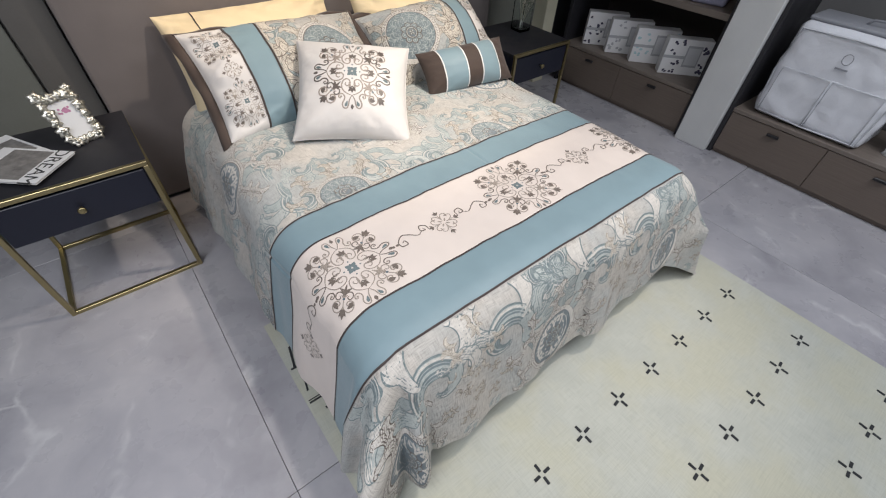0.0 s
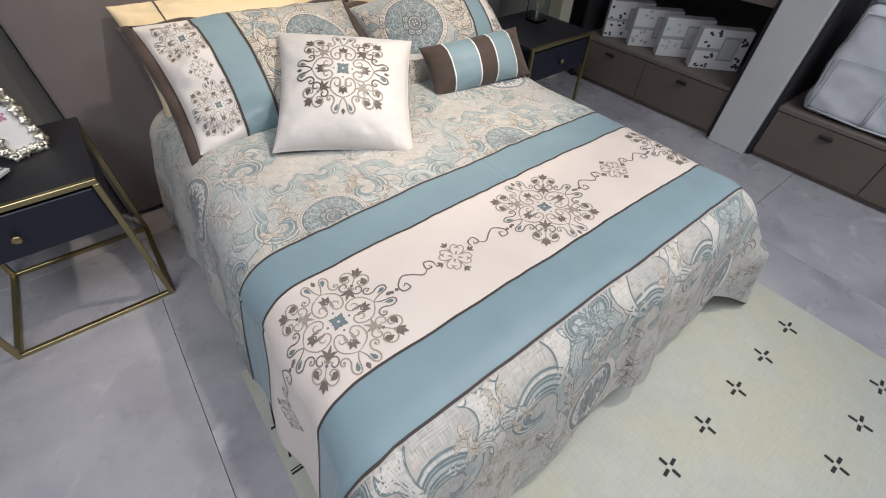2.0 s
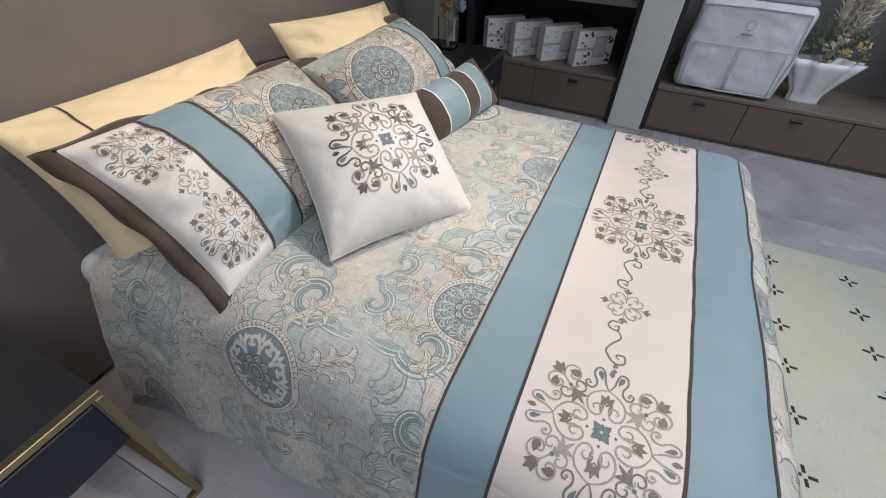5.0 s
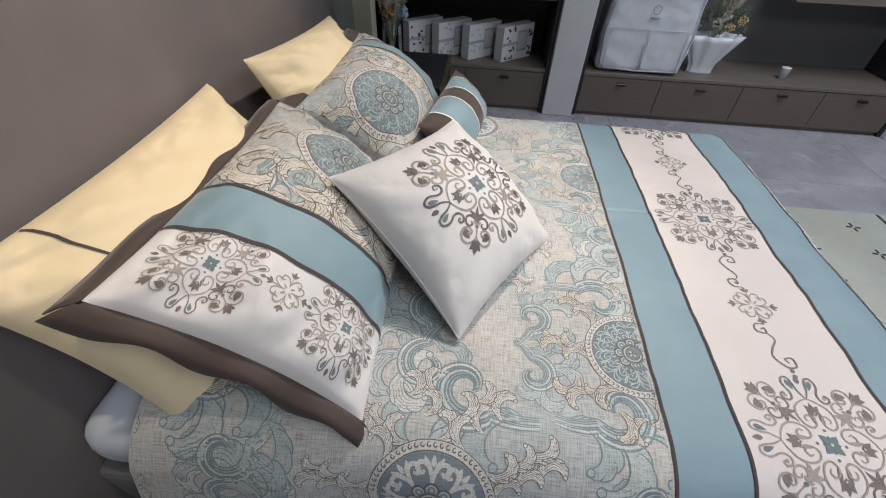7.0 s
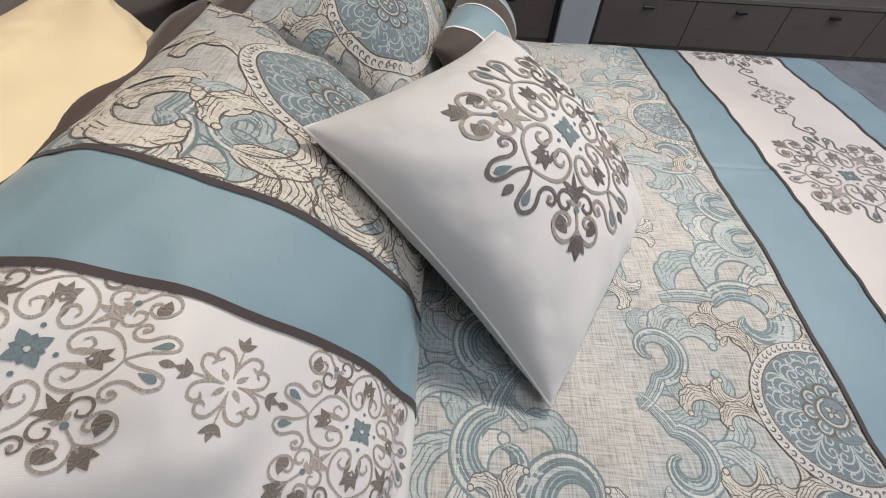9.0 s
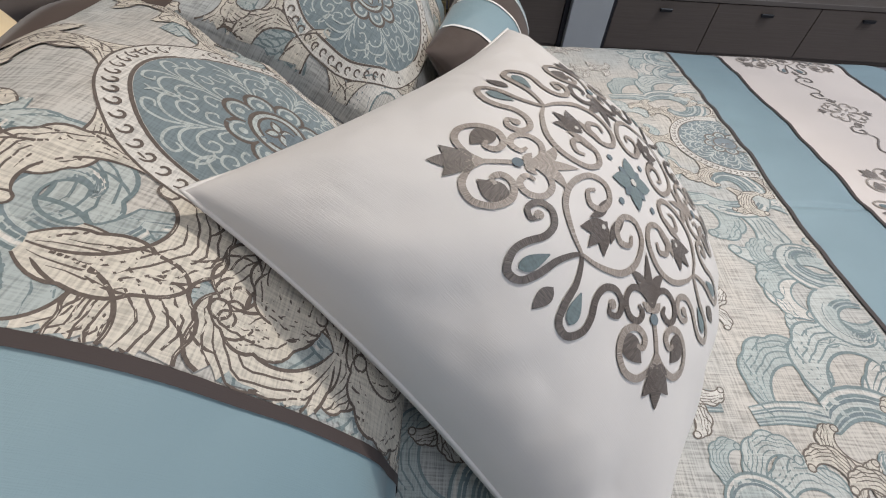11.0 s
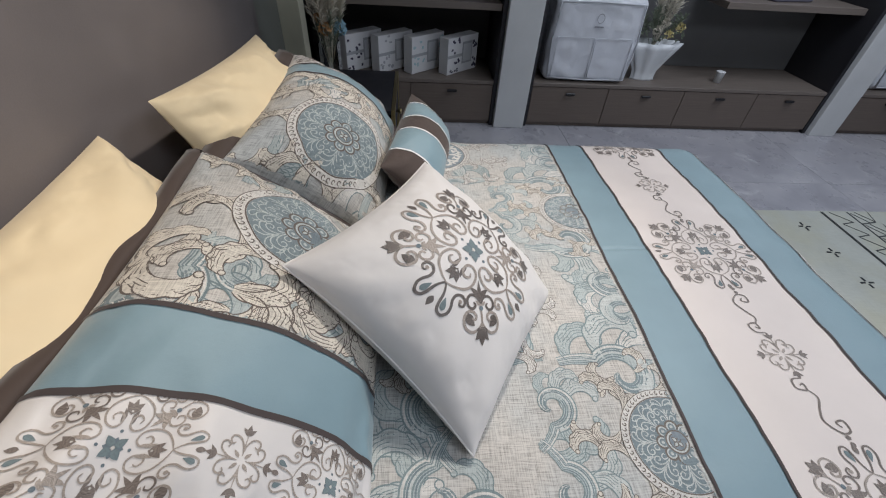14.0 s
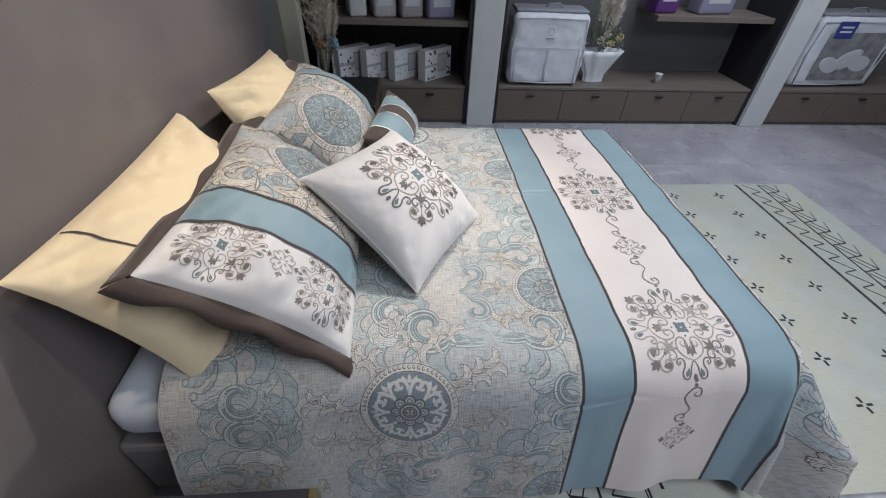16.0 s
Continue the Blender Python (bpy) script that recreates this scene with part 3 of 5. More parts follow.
class Ink:
    """Flat strokes and fills, later laid on a cloth surface."""

    def __init__(self):
        self.v, self.f, self.c, self.l, self.uv = [], [], [], [], []
        self.stack = [(Vector((0, 0)), 0.0, 1.0, 1)]
        self.count, self.base = 0, 0

    def push(self, at=(0, 0), turn=0.0, scale=1.0, mirror=1):
        o, a, s, m = self.stack[-1]
        self.stack.append((self.place(at), a + m * turn, s * scale, m * mirror))

    def pop(self):
        self.stack.pop()

    def place(self, p):
        o, a, s, m = self.stack[-1]
        x, y = p[0] * m * s, p[1] * s
        if m < 0:
            x, y = p[0] * s, p[1] * s
            # mirrored across the local y axis before turning
            x = -x
        c, n = math.cos(a), math.sin(a)
        return Vector((o[0] + c * x - n * y, o[1] + n * x + c * y))

    def strip(self, left, right, col, layer):
        b, run, size = len(self.v), 0.0, self.stack[-1][2]
        for k, (p, q) in enumerate(zip(left, right)):
            run += (p - left[k - 1]).length * size if k else 0
            self.v += [self.place(p), self.place(q)]
            self.uv += [(run, 0.0), (run, (p - q).length * size)]
            self.l += [layer * (2 if self.base else 1) + self.base] * 2
        for k in range(len(left) - 1):
            i = b + 2 * k
            self.f.append((i, i + 1, i + 3, i + 2))
            self.c.append(col)

    def sides(self, pts, widths):
        left, right = [], []
        for i, p in enumerate(pts):
            d = pts[min(i + 1, len(pts) - 1)] - pts[max(i - 1, 0)]
            d = Vector((-d.y, d.x)).normalized() if d.length > 1e-9 else Vector((0, 1))
            a, b = widths[i]
            left.append(p + d * a)
            right.append(p - d * b)
        return left, right

    def stroke(self, pts, w, col, layer=2, ends=0.5):
        pts = [Vector(p) for p in pts]
        n = len(pts) - 1
        ws = [w * (ends + (1 - ends) * min(1, 5 * min(k, n - k) / n + 0.1)) for k in range(n + 1)]
        self.strip(*self.sides(pts, [(a, a) for a in ws]), col, layer)

    def leaf(self, a, b, w, col, bend=0.0, outline=None, layer=1, line=0.006, club=False):
        a, b = Vector(a), Vector(b)
        d = b - a
        m = (a + b) / 2 + Vector((-d.y, d.x)) * bend
        n = 7
        pts = [a * (1 - t) ** 2 + m * 2 * t * (1 - t) + b * t * t for t in (k / n for k in range(n + 1))]
        if club:
            n = 9
            pts = [a * (1 - t) ** 2 + m * 2 * t * (1 - t) + b * t * t for t in (k / n for k in range(n + 1))]
            ws = [w * max(0.0, math.sin(math.pi * (k / n) ** 1.7)) ** 0.6 + w * 0.1 * (1 - k / n) for k in range(n + 1)]
        else:
            ws = [w * math.sin(math.pi * (k / n) ** 0.8) + w * 0.02 for k in range(n + 1)]
        l, r = self.sides(pts, [(x, x) for x in ws])
        self.strip(l, pts, col, layer)
        self.strip(pts, r, col, layer)
        if outline:
            self.stroke(l, line, outline, layer + 1)
            self.stroke(r, line, outline, layer + 1)

    def disc(self, at, r, col, layer=1, n=16, rings=1):
        for k in range(rings):
            self.ring(at, r * k / rings, r * (k + 1) / rings, col, layer, n)

    def ring(self, at, r0, r1, col, layer=1, n=40):
        a = [Vector((at[0] + r0 * math.cos(2 * math.pi * k / n), at[1] + r0 * math.sin(2 * math.pi * k / n))) for k in range(n + 1)]
        b = [Vector((at[0] + r1 * math.cos(2 * math.pi * k / n), at[1] + r1 * math.sin(2 * math.pi * k / n))) for k in range(n + 1)]
        self.strip(b, a, col, layer)

    def curl(self, size, fill, line, vein=None, turns=1.0, lobes=6, pen=0.009, layer=1):
        """An engraved scroll leaf: a crescent that bends over to its right, scalloped along its back, with veins that follow the bend."""
        n = 40
        self.count = (self.count + 1) % 8
        layer = layer + self.count
        p, outer, inner = Vector((0, 0)), [], []
        for i in range(n + 1):
            t = i / n
            a = math.pi / 2 + 0.75 - 3.3 * turns * t ** 1.2
            way = Vector((math.cos(a), math.sin(a)))
            side = Vector((-way.y, way.x))
            scallop = 0.80 + 0.20 * abs(math.sin(math.pi * (lobes - 0.5) * t)) ** 0.7
            outer.append(p + side * size * (0.02 + 0.27 * math.sin(math.pi * (0.04 + 0.88 * t)) ** 0.8 * scallop))
            inner.append(p - side * size * (0.015 + 0.05 * math.sin(math.pi * t)))
            p = p + way * (size * 1.2 / n * (1.25 - 0.65 * t))
        across = [[q + (r - q) * f for q, r in zip(outer, inner)] for f in (0, 0.25, 0.5, 0.75, 1)]
        for left, right in zip(across, across[1:]):
            self.strip(left, right, fill, layer)
        if vein:
            for f, first, last in ((0.22, 9, 37), (0.40, 4, 33), (0.58, 1, 36), (0.78, 6, 30)):
                self.stroke([q + (r - q) * (f + 0.05 * math.sin(k * 0.5)) for k, (q, r) in enumerate(zip(outer, inner))][first:last:2], size * pen * 0.6, vein, layer + 0.3, 0.15)
            for j in range(1, lobes):
                i = min(n - 1, int(j / (lobes - 0.5) * n))
                self.stroke([outer[i] + (inner[max(0, i - k)] - outer[max(0, i - k)]) * 0.11 * k + (outer[max(0, i - k)] - outer[i]) for k in range(5)], size * pen * 0.8, line, layer + 0.4, 0.2)
        self.stroke(inner, size * pen, line, layer + 0.6, 0.4)
        self.stroke(outer, size * pen, line, layer + 0.6, 0.5)
        tip = (outer[-1] + inner[-1]) / 2
        self.disc(tip, size * 0.055, fill, layer + 0.65, 10)
        self.ring(tip, size * 0.05, size * (0.05 + pen * 1.8), line, layer + 0.7, 12)

    def lay(self, name, surf, parent, palette, lift=0.0006, inside=None, label="", kind="stuff", step=0.006, relief=0.000014):
        """Put the drawing on the surface as one mesh."""
        ok = [True] * len(self.v) if inside is None else [bool(inside(p)) for p in self.v]
        keep = [k for k, f in enumerate(self.f) if ok[f[0]] and ok[f[1]] and ok[f[2]] and ok[f[3]]]
        faces = np.array([self.f[k] for k in keep])
        used, where = np.unique(faces.ravel(), return_inverse=True)
        flat = np.array([tuple(p) for p in self.v])[used]
        lo, hi = flat.min(0) - 0.004, flat.max(0) + 0.004
        gu, gv = (np.linspace(lo[i], hi[i], max(3, int((hi[i] - lo[i]) / step) + 2)) for i in (0, 1))
        sheet = np.array([[tuple(surf(u, v)) for u in gu] for v in gv])
        normal = np.cross(np.gradient(sheet, axis=1), np.gradient(sheet, axis=0))
        normal /= np.linalg.norm(normal, axis=2, keepdims=True) + 1e-12
        a, b = (flat[:, 0] - gu[0]) / (gu[1] - gu[0]), (flat[:, 1] - gv[0]) / (gv[1] - gv[0])
        i, j = np.clip(a.astype(int), 0, len(gu) - 2), np.clip(b.astype(int), 0, len(gv) - 2)
        fa, fb = (a - i)[:, None], (b - j)[:, None]
        blend = lambda g: (g[j, i] * (1 - fa) + g[j, i + 1] * fa) * (1 - fb) + (g[j + 1, i] * (1 - fa) + g[j + 1, i + 1] * fa) * fb
        height = lift + relief * np.array(self.l)[used]
        verts = blend(sheet) + blend(normal) * height[:, None]
        names = sorted({self.c[k] for k in keep})
        ob = raw(name, verts.tolist(), where.reshape(-1, 4).tolist(), [palette[c] for c in names], parent, label, True,
                 [names.index(self.c[k]) for k in keep], np.array(self.uv)[used] if relief > 0.0001 else flat)
        return tagged(ob, kind=kind)


def rosette(k, r, fine=1.0):
    """Embroidered rosette: four scroll hearts with drop-shaped loops, four leafed fleurons, a star."""
    pen = 0.0165 * fine
    k.push(scale=r)
    for q in range(4):
        tone = "dark" if q % 2 else "taupe"
        k.push(turn=q * math.pi / 2)
        for m in (1, -1):
            k.push(mirror=m)
            k.stroke(smooth_path([(0.0, 0.565), (0.09, 0.53), (0.19, 0.45), (0.225, 0.34), (0.19, 0.225), (0.11, 0.185), (0.05, 0.23), (0.052, 0.31), (0.105, 0.345), (0.15, 0.305), (0.13, 0.262)]), pen, "taupe", 2, 0.45)
            k.leaf((0.062, 0.245), (0.075, 0.40), 0.024, tone, 0.22)
            k.leaf((0.0, 0.345), (0.082, 0.475), 0.036, "dark", 0.12)
            k.stroke(smooth_path([(0.228, 0.60), (0.25, 0.63), (0.288, 0.60), (0.27, 0.545), (0.212, 0.53), (0.165, 0.575), (0.162, 0.645), (0.198, 0.72), (0.207, 0.785), (0.17, 0.848), (0.11, 0.842), (0.078, 0.775), (0.06, 0.68), (0.025, 0.60), (0.0, 0.565)]), pen * 1.05, tone, 2, 0.45)
            k.disc((0.236, 0.592), 0.022, "taupe", 2, 10)
            k.leaf((0.098, 0.685), (0.146, 0.815), 0.03, "teal", 0, None, 1, 0.006, True)
            k.pop()
        k.leaf((0.0, 0.335), (0.0, 0.515), 0.034, "dark", 0, None, 1.6)
        k.disc((0.0, 0.375), 0.012, "white", 3, 8)
        k.leaf((0.0, 0.765), (0.0, 0.885), 0.032, "dark")
        k.leaf((0.0, 0.02), (0.0, 0.105), 0.034, "slate")
        k.disc((0.0, 0.165), 0.018, "slate", 1, 8)
        k.pop()
        k.push(turn=q * math.pi / 2 + math.pi / 4)
        k.stroke([(0, 0.56), (0, 0.64), (0, 0.72), (0, 0.80), (0, 0.86)], pen * 0.8, "taupe")
        k.leaf((0.0, 0.835), (0.0, 1.0), 0.040, "dark", 0, None, 2)
        k.leaf((0.0, 0.58), (0.0, 0.34), 0.026, tone)
        k.disc((0.0, 0.635), 0.026, "slate", 3, 10)
        k.leaf((0.0, 0.015), (0.0, 0.145), 0.042, "teal", 0, None, 2)
        for m in (1, -1):
            k.push(mirror=m)
            k.leaf((0.0, 0.84), (0.085, 0.945), 0.033, "dark", 0.1, None, 2)
            k.leaf((0.0, 0.825), (0.07, 0.865), 0.018, "dark", -0.1, None, 2)
            k.stroke(smooth_path([(0.0, 0.775), (0.045, 0.84), (0.12, 0.875), (0.195, 0.845), (0.22, 0.765), (0.185, 0.69), (0.115, 0.672), (0.07, 0.71), (0.085, 0.755), (0.12, 0.745)]), pen * 1.05, "taupe", 2, 0.5)
            k.leaf((0.185, 0.69), (0.095, 0.815), 0.052, "dark", -0.12, None, 1)
            k.stroke(smooth_path([(0.0, 0.585), (0.055, 0.515), (0.12, 0.505), (0.165, 0.555), (0.155, 0.62), (0.105, 0.645), (0.068, 0.61), (0.088, 0.575)]), pen, tone, 2, 0.5)
            k.leaf((0.01, 0.56), (0.125, 0.43), 0.03, tone, -0.3)
            k.leaf((0.0, 0.60), (0.06, 0.56), 0.02, "taupe", 0.1)
            k.pop()
        k.pop()
    k.disc((0, 0), 0.020, "white", 4, 8)
    k.pop()


def sprig(k, r):
    """The small embroidered motif between rosettes."""
    k.push(scale=r)
    for q in range(4):
        k.push(turn=q * math.pi / 2)
        k.leaf((0, 0.68), (0, 1.0), 0.07, "dark")
        k.stroke([(0, 0.12), (0, 0.35), (0, 0.70)], 0.02, "taupe")
        for m in (1, -1):
            k.push(mirror=m)
            k.leaf((0.0, 0.68), (0.19, 0.88), 0.055, "dark", 0.12)
            k.stroke(smooth_path([(0.0, 0.20), (0.05, 0.42), (0.18, 0.60), (0.36, 0.62), (0.43, 0.50), (0.36, 0.40), (0.27, 0.45)]), 0.026, "taupe")
            k.pop()
        k.pop()
        k.push(turn=q * math.pi / 2 + math.pi / 4)
        k.leaf((0, 0.10), (0, 0.36), 0.05, "taupe")
        k.pop()
    k.pop()


def chain(k, length):
    """A scrolled tendril along +x between two motifs."""
    k.push(scale=length)
    k.stroke(smooth_path([(0.0, 0.0), (0.02, 0.16), (0.16, 0.20), (0.2, 0.06), (0.09, 0.04), (0.12, 0.11)]), 0.014, "dark")
    k.stroke(smooth_path([(0.18, 0.05), (0.32, -0.02), (0.5, 0.1), (0.66, 0.16), (0.82, 0.02), (0.80, -0.12), (0.66, -0.12), (0.68, 0.0), (0.75, -0.04)]), 0.014, "dark")
    for x in (0.88, 0.97):
        k.disc((x, -0.02), 0.035, "dark", 2, 8)
    k.pop()


def medallion(k, r, pen=1.0, dim=False):
    """A ringed medallion: slate ground, pale line scrolls, a lobed centre; the dim kind carries broad white scrolls."""
    k.push(scale=r)
    k.base = 45
    k.disc((0, 0), 0.83, "slate" if dim else "medallion", 0, 48, 6)
    k.ring((0, 0), 0.832, 0.854, "line", 3, 64)
    k.ring((0, 0), 0.83, 0.99, "white", 2, 64)
    k.ring((0, 0), 0.986, 1.0, "line", 3, 64)
    for q in range(58):
        a = 2 * math.pi * q / 58
        k.push((0.92 * math.cos(a), 0.92 * math.sin(a)), a)
        k.stroke(spiral(0, 0, 0.044, 0.012, 0, 5.0, 8), 0.0085 * pen, "line", 4)
        k.pop()
    for q in range(8):
        k.push(turn=q * math.pi / 4)
        for m in (1, -1):
            k.push(mirror=m)
            if dim:
                k.stroke(smooth_path([(0.0, 0.36), (0.03, 0.54), (0.11, 0.66), (0.22, 0.66), (0.25, 0.57), (0.18, 0.51), (0.13, 0.56)], 4), 0.034, "white", 2, 0.6)
                k.leaf((0.02, 0.60), (0.15, 0.77), 0.045, "white", -0.2, None, 2)
            else:
                w = 0.0085 * pen
                for path in ([(0.0, 0.34), (0.02, 0.50), (0.09, 0.60), (0.18, 0.60), (0.20, 0.53), (0.15, 0.49), (0.115, 0.53), (0.14, 0.56)],
                             [(0.02, 0.36), (0.06, 0.46), (0.12, 0.45), (0.12, 0.39), (0.085, 0.39)],
                             [(0.0, 0.50), (0.03, 0.64), (0.10, 0.70), (0.19, 0.69), (0.25, 0.63), (0.225, 0.59)],
                             [(0.0, 0.58), (0.03, 0.72), (0.11, 0.79), (0.19, 0.77), (0.18, 0.72), (0.13, 0.73)],
                             [(0.20, 0.56), (0.25, 0.58), (0.29, 0.66), (0.27, 0.73)]):
                    k.stroke(smooth_path(path, 4), w, "pale", 2)
            k.pop()
        if dim:
            k.leaf((0, 0.62), (0, 0.80), 0.04, "white", 0, None, 2)
        k.push((0, 0.27))
        arc = [Vector((0.105 * math.cos(a), 0.105 * math.sin(a))) for a in (-0.6 + 0.29 * i for i in range(16))]
        k.stroke(arc, 0.014 * pen, "line", 3.5)
        k.stroke([p * 0.72 for p in arc], 0.011 * pen, "pale", 3.5)
        k.disc((0, 0.0), 0.03, "pale", 3.6, 8)
        k.pop()
        k.pop()
    k.disc((0, 0), 0.2, "slate", 5, 24)
    for a, b, c in ((0.185, 0.215, "line"), (0.155, 0.185, "pale"), (0.135, 0.155, "line")):
        k.ring((0, 0), a, b, c, 5.5, 28)
    for q in range(4):
        k.push(turn=q * math.pi / 2 + 0.78)
        k.leaf((0, 0.01), (0, 0.115), 0.032, "pale", 0, "line", 6, 0.008)
        k.pop()
    k.base = 0
    k.pop()


def cluster(k, size, fill, line, seed, rows=2, step=12, frond=0.55, pen=0.010):
    """Acanthus fronds in rings round a medallion of the given radius."""
    rng = random.Random(seed)
    for row in reversed(range(rows)):
        count = step + row * (step // 4)
        for q in range(count):
            a = 2 * math.pi * (q + 0.5 * row) / count
            r = size * (0.98 + 0.72 * frond * row)
            k.push((r * math.cos(a), r * math.sin(a)), a - math.pi / 2 + (0.55 if q % 2 else -0.55) + rng.uniform(-0.12, 0.12), 1, 1 if q % 2 else -1)
            k.curl(size * frond * rng.uniform(0.9, 1.1), fill, line, line, rng.uniform(0.85, 1.1), 7, pen, 11 + 10 * (rows - 1 - row))
            k.pop()


def flourish(k, size, seed):
    """A large combed scroll like a breaking wave, with teal leaves springing from its back."""
    rng = random.Random(seed)
    path = [Vector((-1.15, -0.95)), Vector((-1.0, -0.66)), Vector((-0.80, -0.40))] + spiral(0, 0, 0.64, 0.13, 3.5, -2.6, 30)
    path = [p * size * 0.62 + Vector((size * 0.3, size * 0.3)) for p in path]
    n = len(path) - 1
    for t, turn, f in ((0.06, 1.3, 0.8), (0.16, 1.0, 0.95), (0.28, 0.9, 0.9), (0.40, 0.8, 0.75), (0.52, 0.8, 0.55)):
        i = int(t * n)
        d = path[i + 1] - path[i]
        k.push(path[i], math.atan2(d.y, d.x) - math.pi / 2 + turn * rng.uniform(0.5, 1.1), 1, -1 if rng.random() < 0.35 else 1)
        k.curl(size * f, ("pale", "teal_wash", "teal_wash", "white")[rng.randrange(4)], "teal", "teal", 1.0, 6, 0.0125, 0)
        k.pop()
    ws = [size * 0.15 * math.sin(math.pi * min(1, 0.08 + 0.92 * i / n) ** 0.75) + size * 0.018 for i in range(n + 1)]
    l, r = k.sides(path, [(w, w * 0.55) for w in ws])
    mid = [(p + q) / 2 for p, q in zip(l, r)]
    k.strip(l, mid, "pale", 9)
    k.strip(mid, r, "teal_wash", 9)
    for f, col in ((0.0, "teal"), (0.15, "white"), (0.28, "teal"), (0.42, "medallion"), (0.56, "pale"), (0.68, "teal"), (0.84, "medallion"), (1.0, "teal")):
        k.stroke([p + (q - p) * f for p, q in zip(l, r)], size * 0.0135, col, 9.6, 0.3)


def damask(k, seed):
    """The bedcover's repeat: two lattices of medallions, scrolls between them."""
    P, Q = 0.71, 0.83
    for row in range(-1, 2):
        for col in range(-1, 3):
            x, y = -0.885 + P * col, 0.765 + Q * row
            for dx, dy, r, dim in ((0, 0, 0.125, True), (P / 2, -Q / 2, 0.105, False)):
                k.push((x + dx, y + dy))
                medallion(k, r, 1.25, dim)
                cluster(k, r * 1.03, "white" if dim else "tan", "line", seed + row * 7 + col, 3 if dim else 2, 14, 0.46 if dim else 0.56, 0.0145)
                k.pop()
            for fx, fy, turn, m, s in ((0.21, -0.12, 0.5, 1, 0.17), (0.21, -0.30, 2.5, -1, 0.15), (P - 0.21, -0.12, -0.5, -1, 0.17), (P - 0.21, -0.30, -2.5, 1, 0.15),
                                       (P / 2 - 0.03, 0.02, 0.4, -1, 0.13), (P / 2 + 0.03, 0.02, -0.4, 1, 0.13), (0.10, -0.46, 1.6, 1, 0.14), (P - 0.10, -0.46, -1.6, -1, 0.14),
                                       (P / 2 - 0.04, -0.17, 2.9, 1, 0.10), (P / 2 + 0.04, -0.17, -2.9, -1, 0.10)):
                k.push((x + fx, y + fy), turn, 1, m)
                flourish(k, s, seed + int(fx * 100))
                k.pop()


ink = Ink()
damask(ink, 11)
ink.lay("printed_pattern", cloth, cover, {**INK, **SOFT}, 0.0006, lambda p: -A - SIDE + 0.004 < p.x < AR + 0.555 and 0.323 < p.y < HEAD - 0.004, "teal and brown paisley print")


def tail_print(k):
    for x in (-0.885, -0.178, 0.533):
        k.push((x, -0.63))
        medallion(k, 0.125, 1.3, True)
        cluster(k, 0.13, "white", "line", 5, 2, 14, 0.5, 0.018)
        k.pop()
        for f, m in ((0.17, 1), (0.53, -1)):
            k.push((x + f, -0.54), 0.2 * m, 1, m)
            flourish(k, 0.23, 3)
            k.pop()
        k.push((x + 0.35, -0.42))
        cluster(k, 0.05, "tan", "line", 8, 2, 8, 0.8, 0.013)
        k.pop()
        for q in range(12):
            k.push((x + 0.06 * q - 0.02, -0.735), -1.3 if q % 2 else 1.3, 1, 1 if q % 2 else -1)
            k.curl(0.055, "pale" if q % 2 else "white", "teal", "teal", 1.1, 5, 0.016)
            k.pop()
        for f in (0.30, 0.42):
            k.push((x + f, -0.60))
            cluster(k, 0.035, "tan", "line", 9, 2, 7, 0.9, 0.018)
            k.pop()
        for f, m in ((0.06, 1), (0.62, -1)):
            k.push((x + f, -0.39), 1.2 * m, 1, m)
            flourish(k, 0.15, 4)
            k.pop()


ink = Ink()
tail_print(ink)
ink.lay("printed_pattern", cloth, cover, INK, 0.0006, lambda p: -A - SIDE + 0.004 < p.x < AR + 0.555 and FOOT - TAIL + 0.004 < p.y < -0.298, "teal and brown paisley print")

ink = Ink()
for x in (-0.69, 0.0, 0.69):
    ink.push((x, 0.012))
    rosette(ink, 0.166, 0.66)
    ink.pop()
for x in (-1.04, -0.345, 0.345, 1.03):
    ink.push((x, 0.012))
    sprig(ink, 0.062)
    ink.pop()
for x, m in ((-0.975, 1), (-0.285, 1), (0.405, 1), (-0.405, -1), (0.285, -1), (0.975, -1)):
    ink.push((x, 0.012), 0, 1, m)
    chain(ink, 0.145)
    ink.pop()
ink.lay("embroidery", cloth, cover, {**INK, **SHEEN_THREADS}, 0.0007, lambda p: -A - SIDE + 0.01 < p.x < AR + 0.55, "brown and teal scroll embroidery", relief=0.0002)

for v in (0.317, 0.176, -0.14, -0.292):
    ink = Ink()
    ink.stroke([(u, v) for u in us], 0.0033, "piping", 3, 1)
    ink.lay("piping", cloth, cover, INK, 0.001, None, "dark brown piping", relief=0.0003)

ink = Ink()
ink.push((0.0, 0.018))
rosette(ink, 0.183, 0.88)
ink.pop()
ink.lay("embroidery", square.surf, cushion, INK, 0.0007, None, "brown and teal scroll embroidery", relief=0.0002)


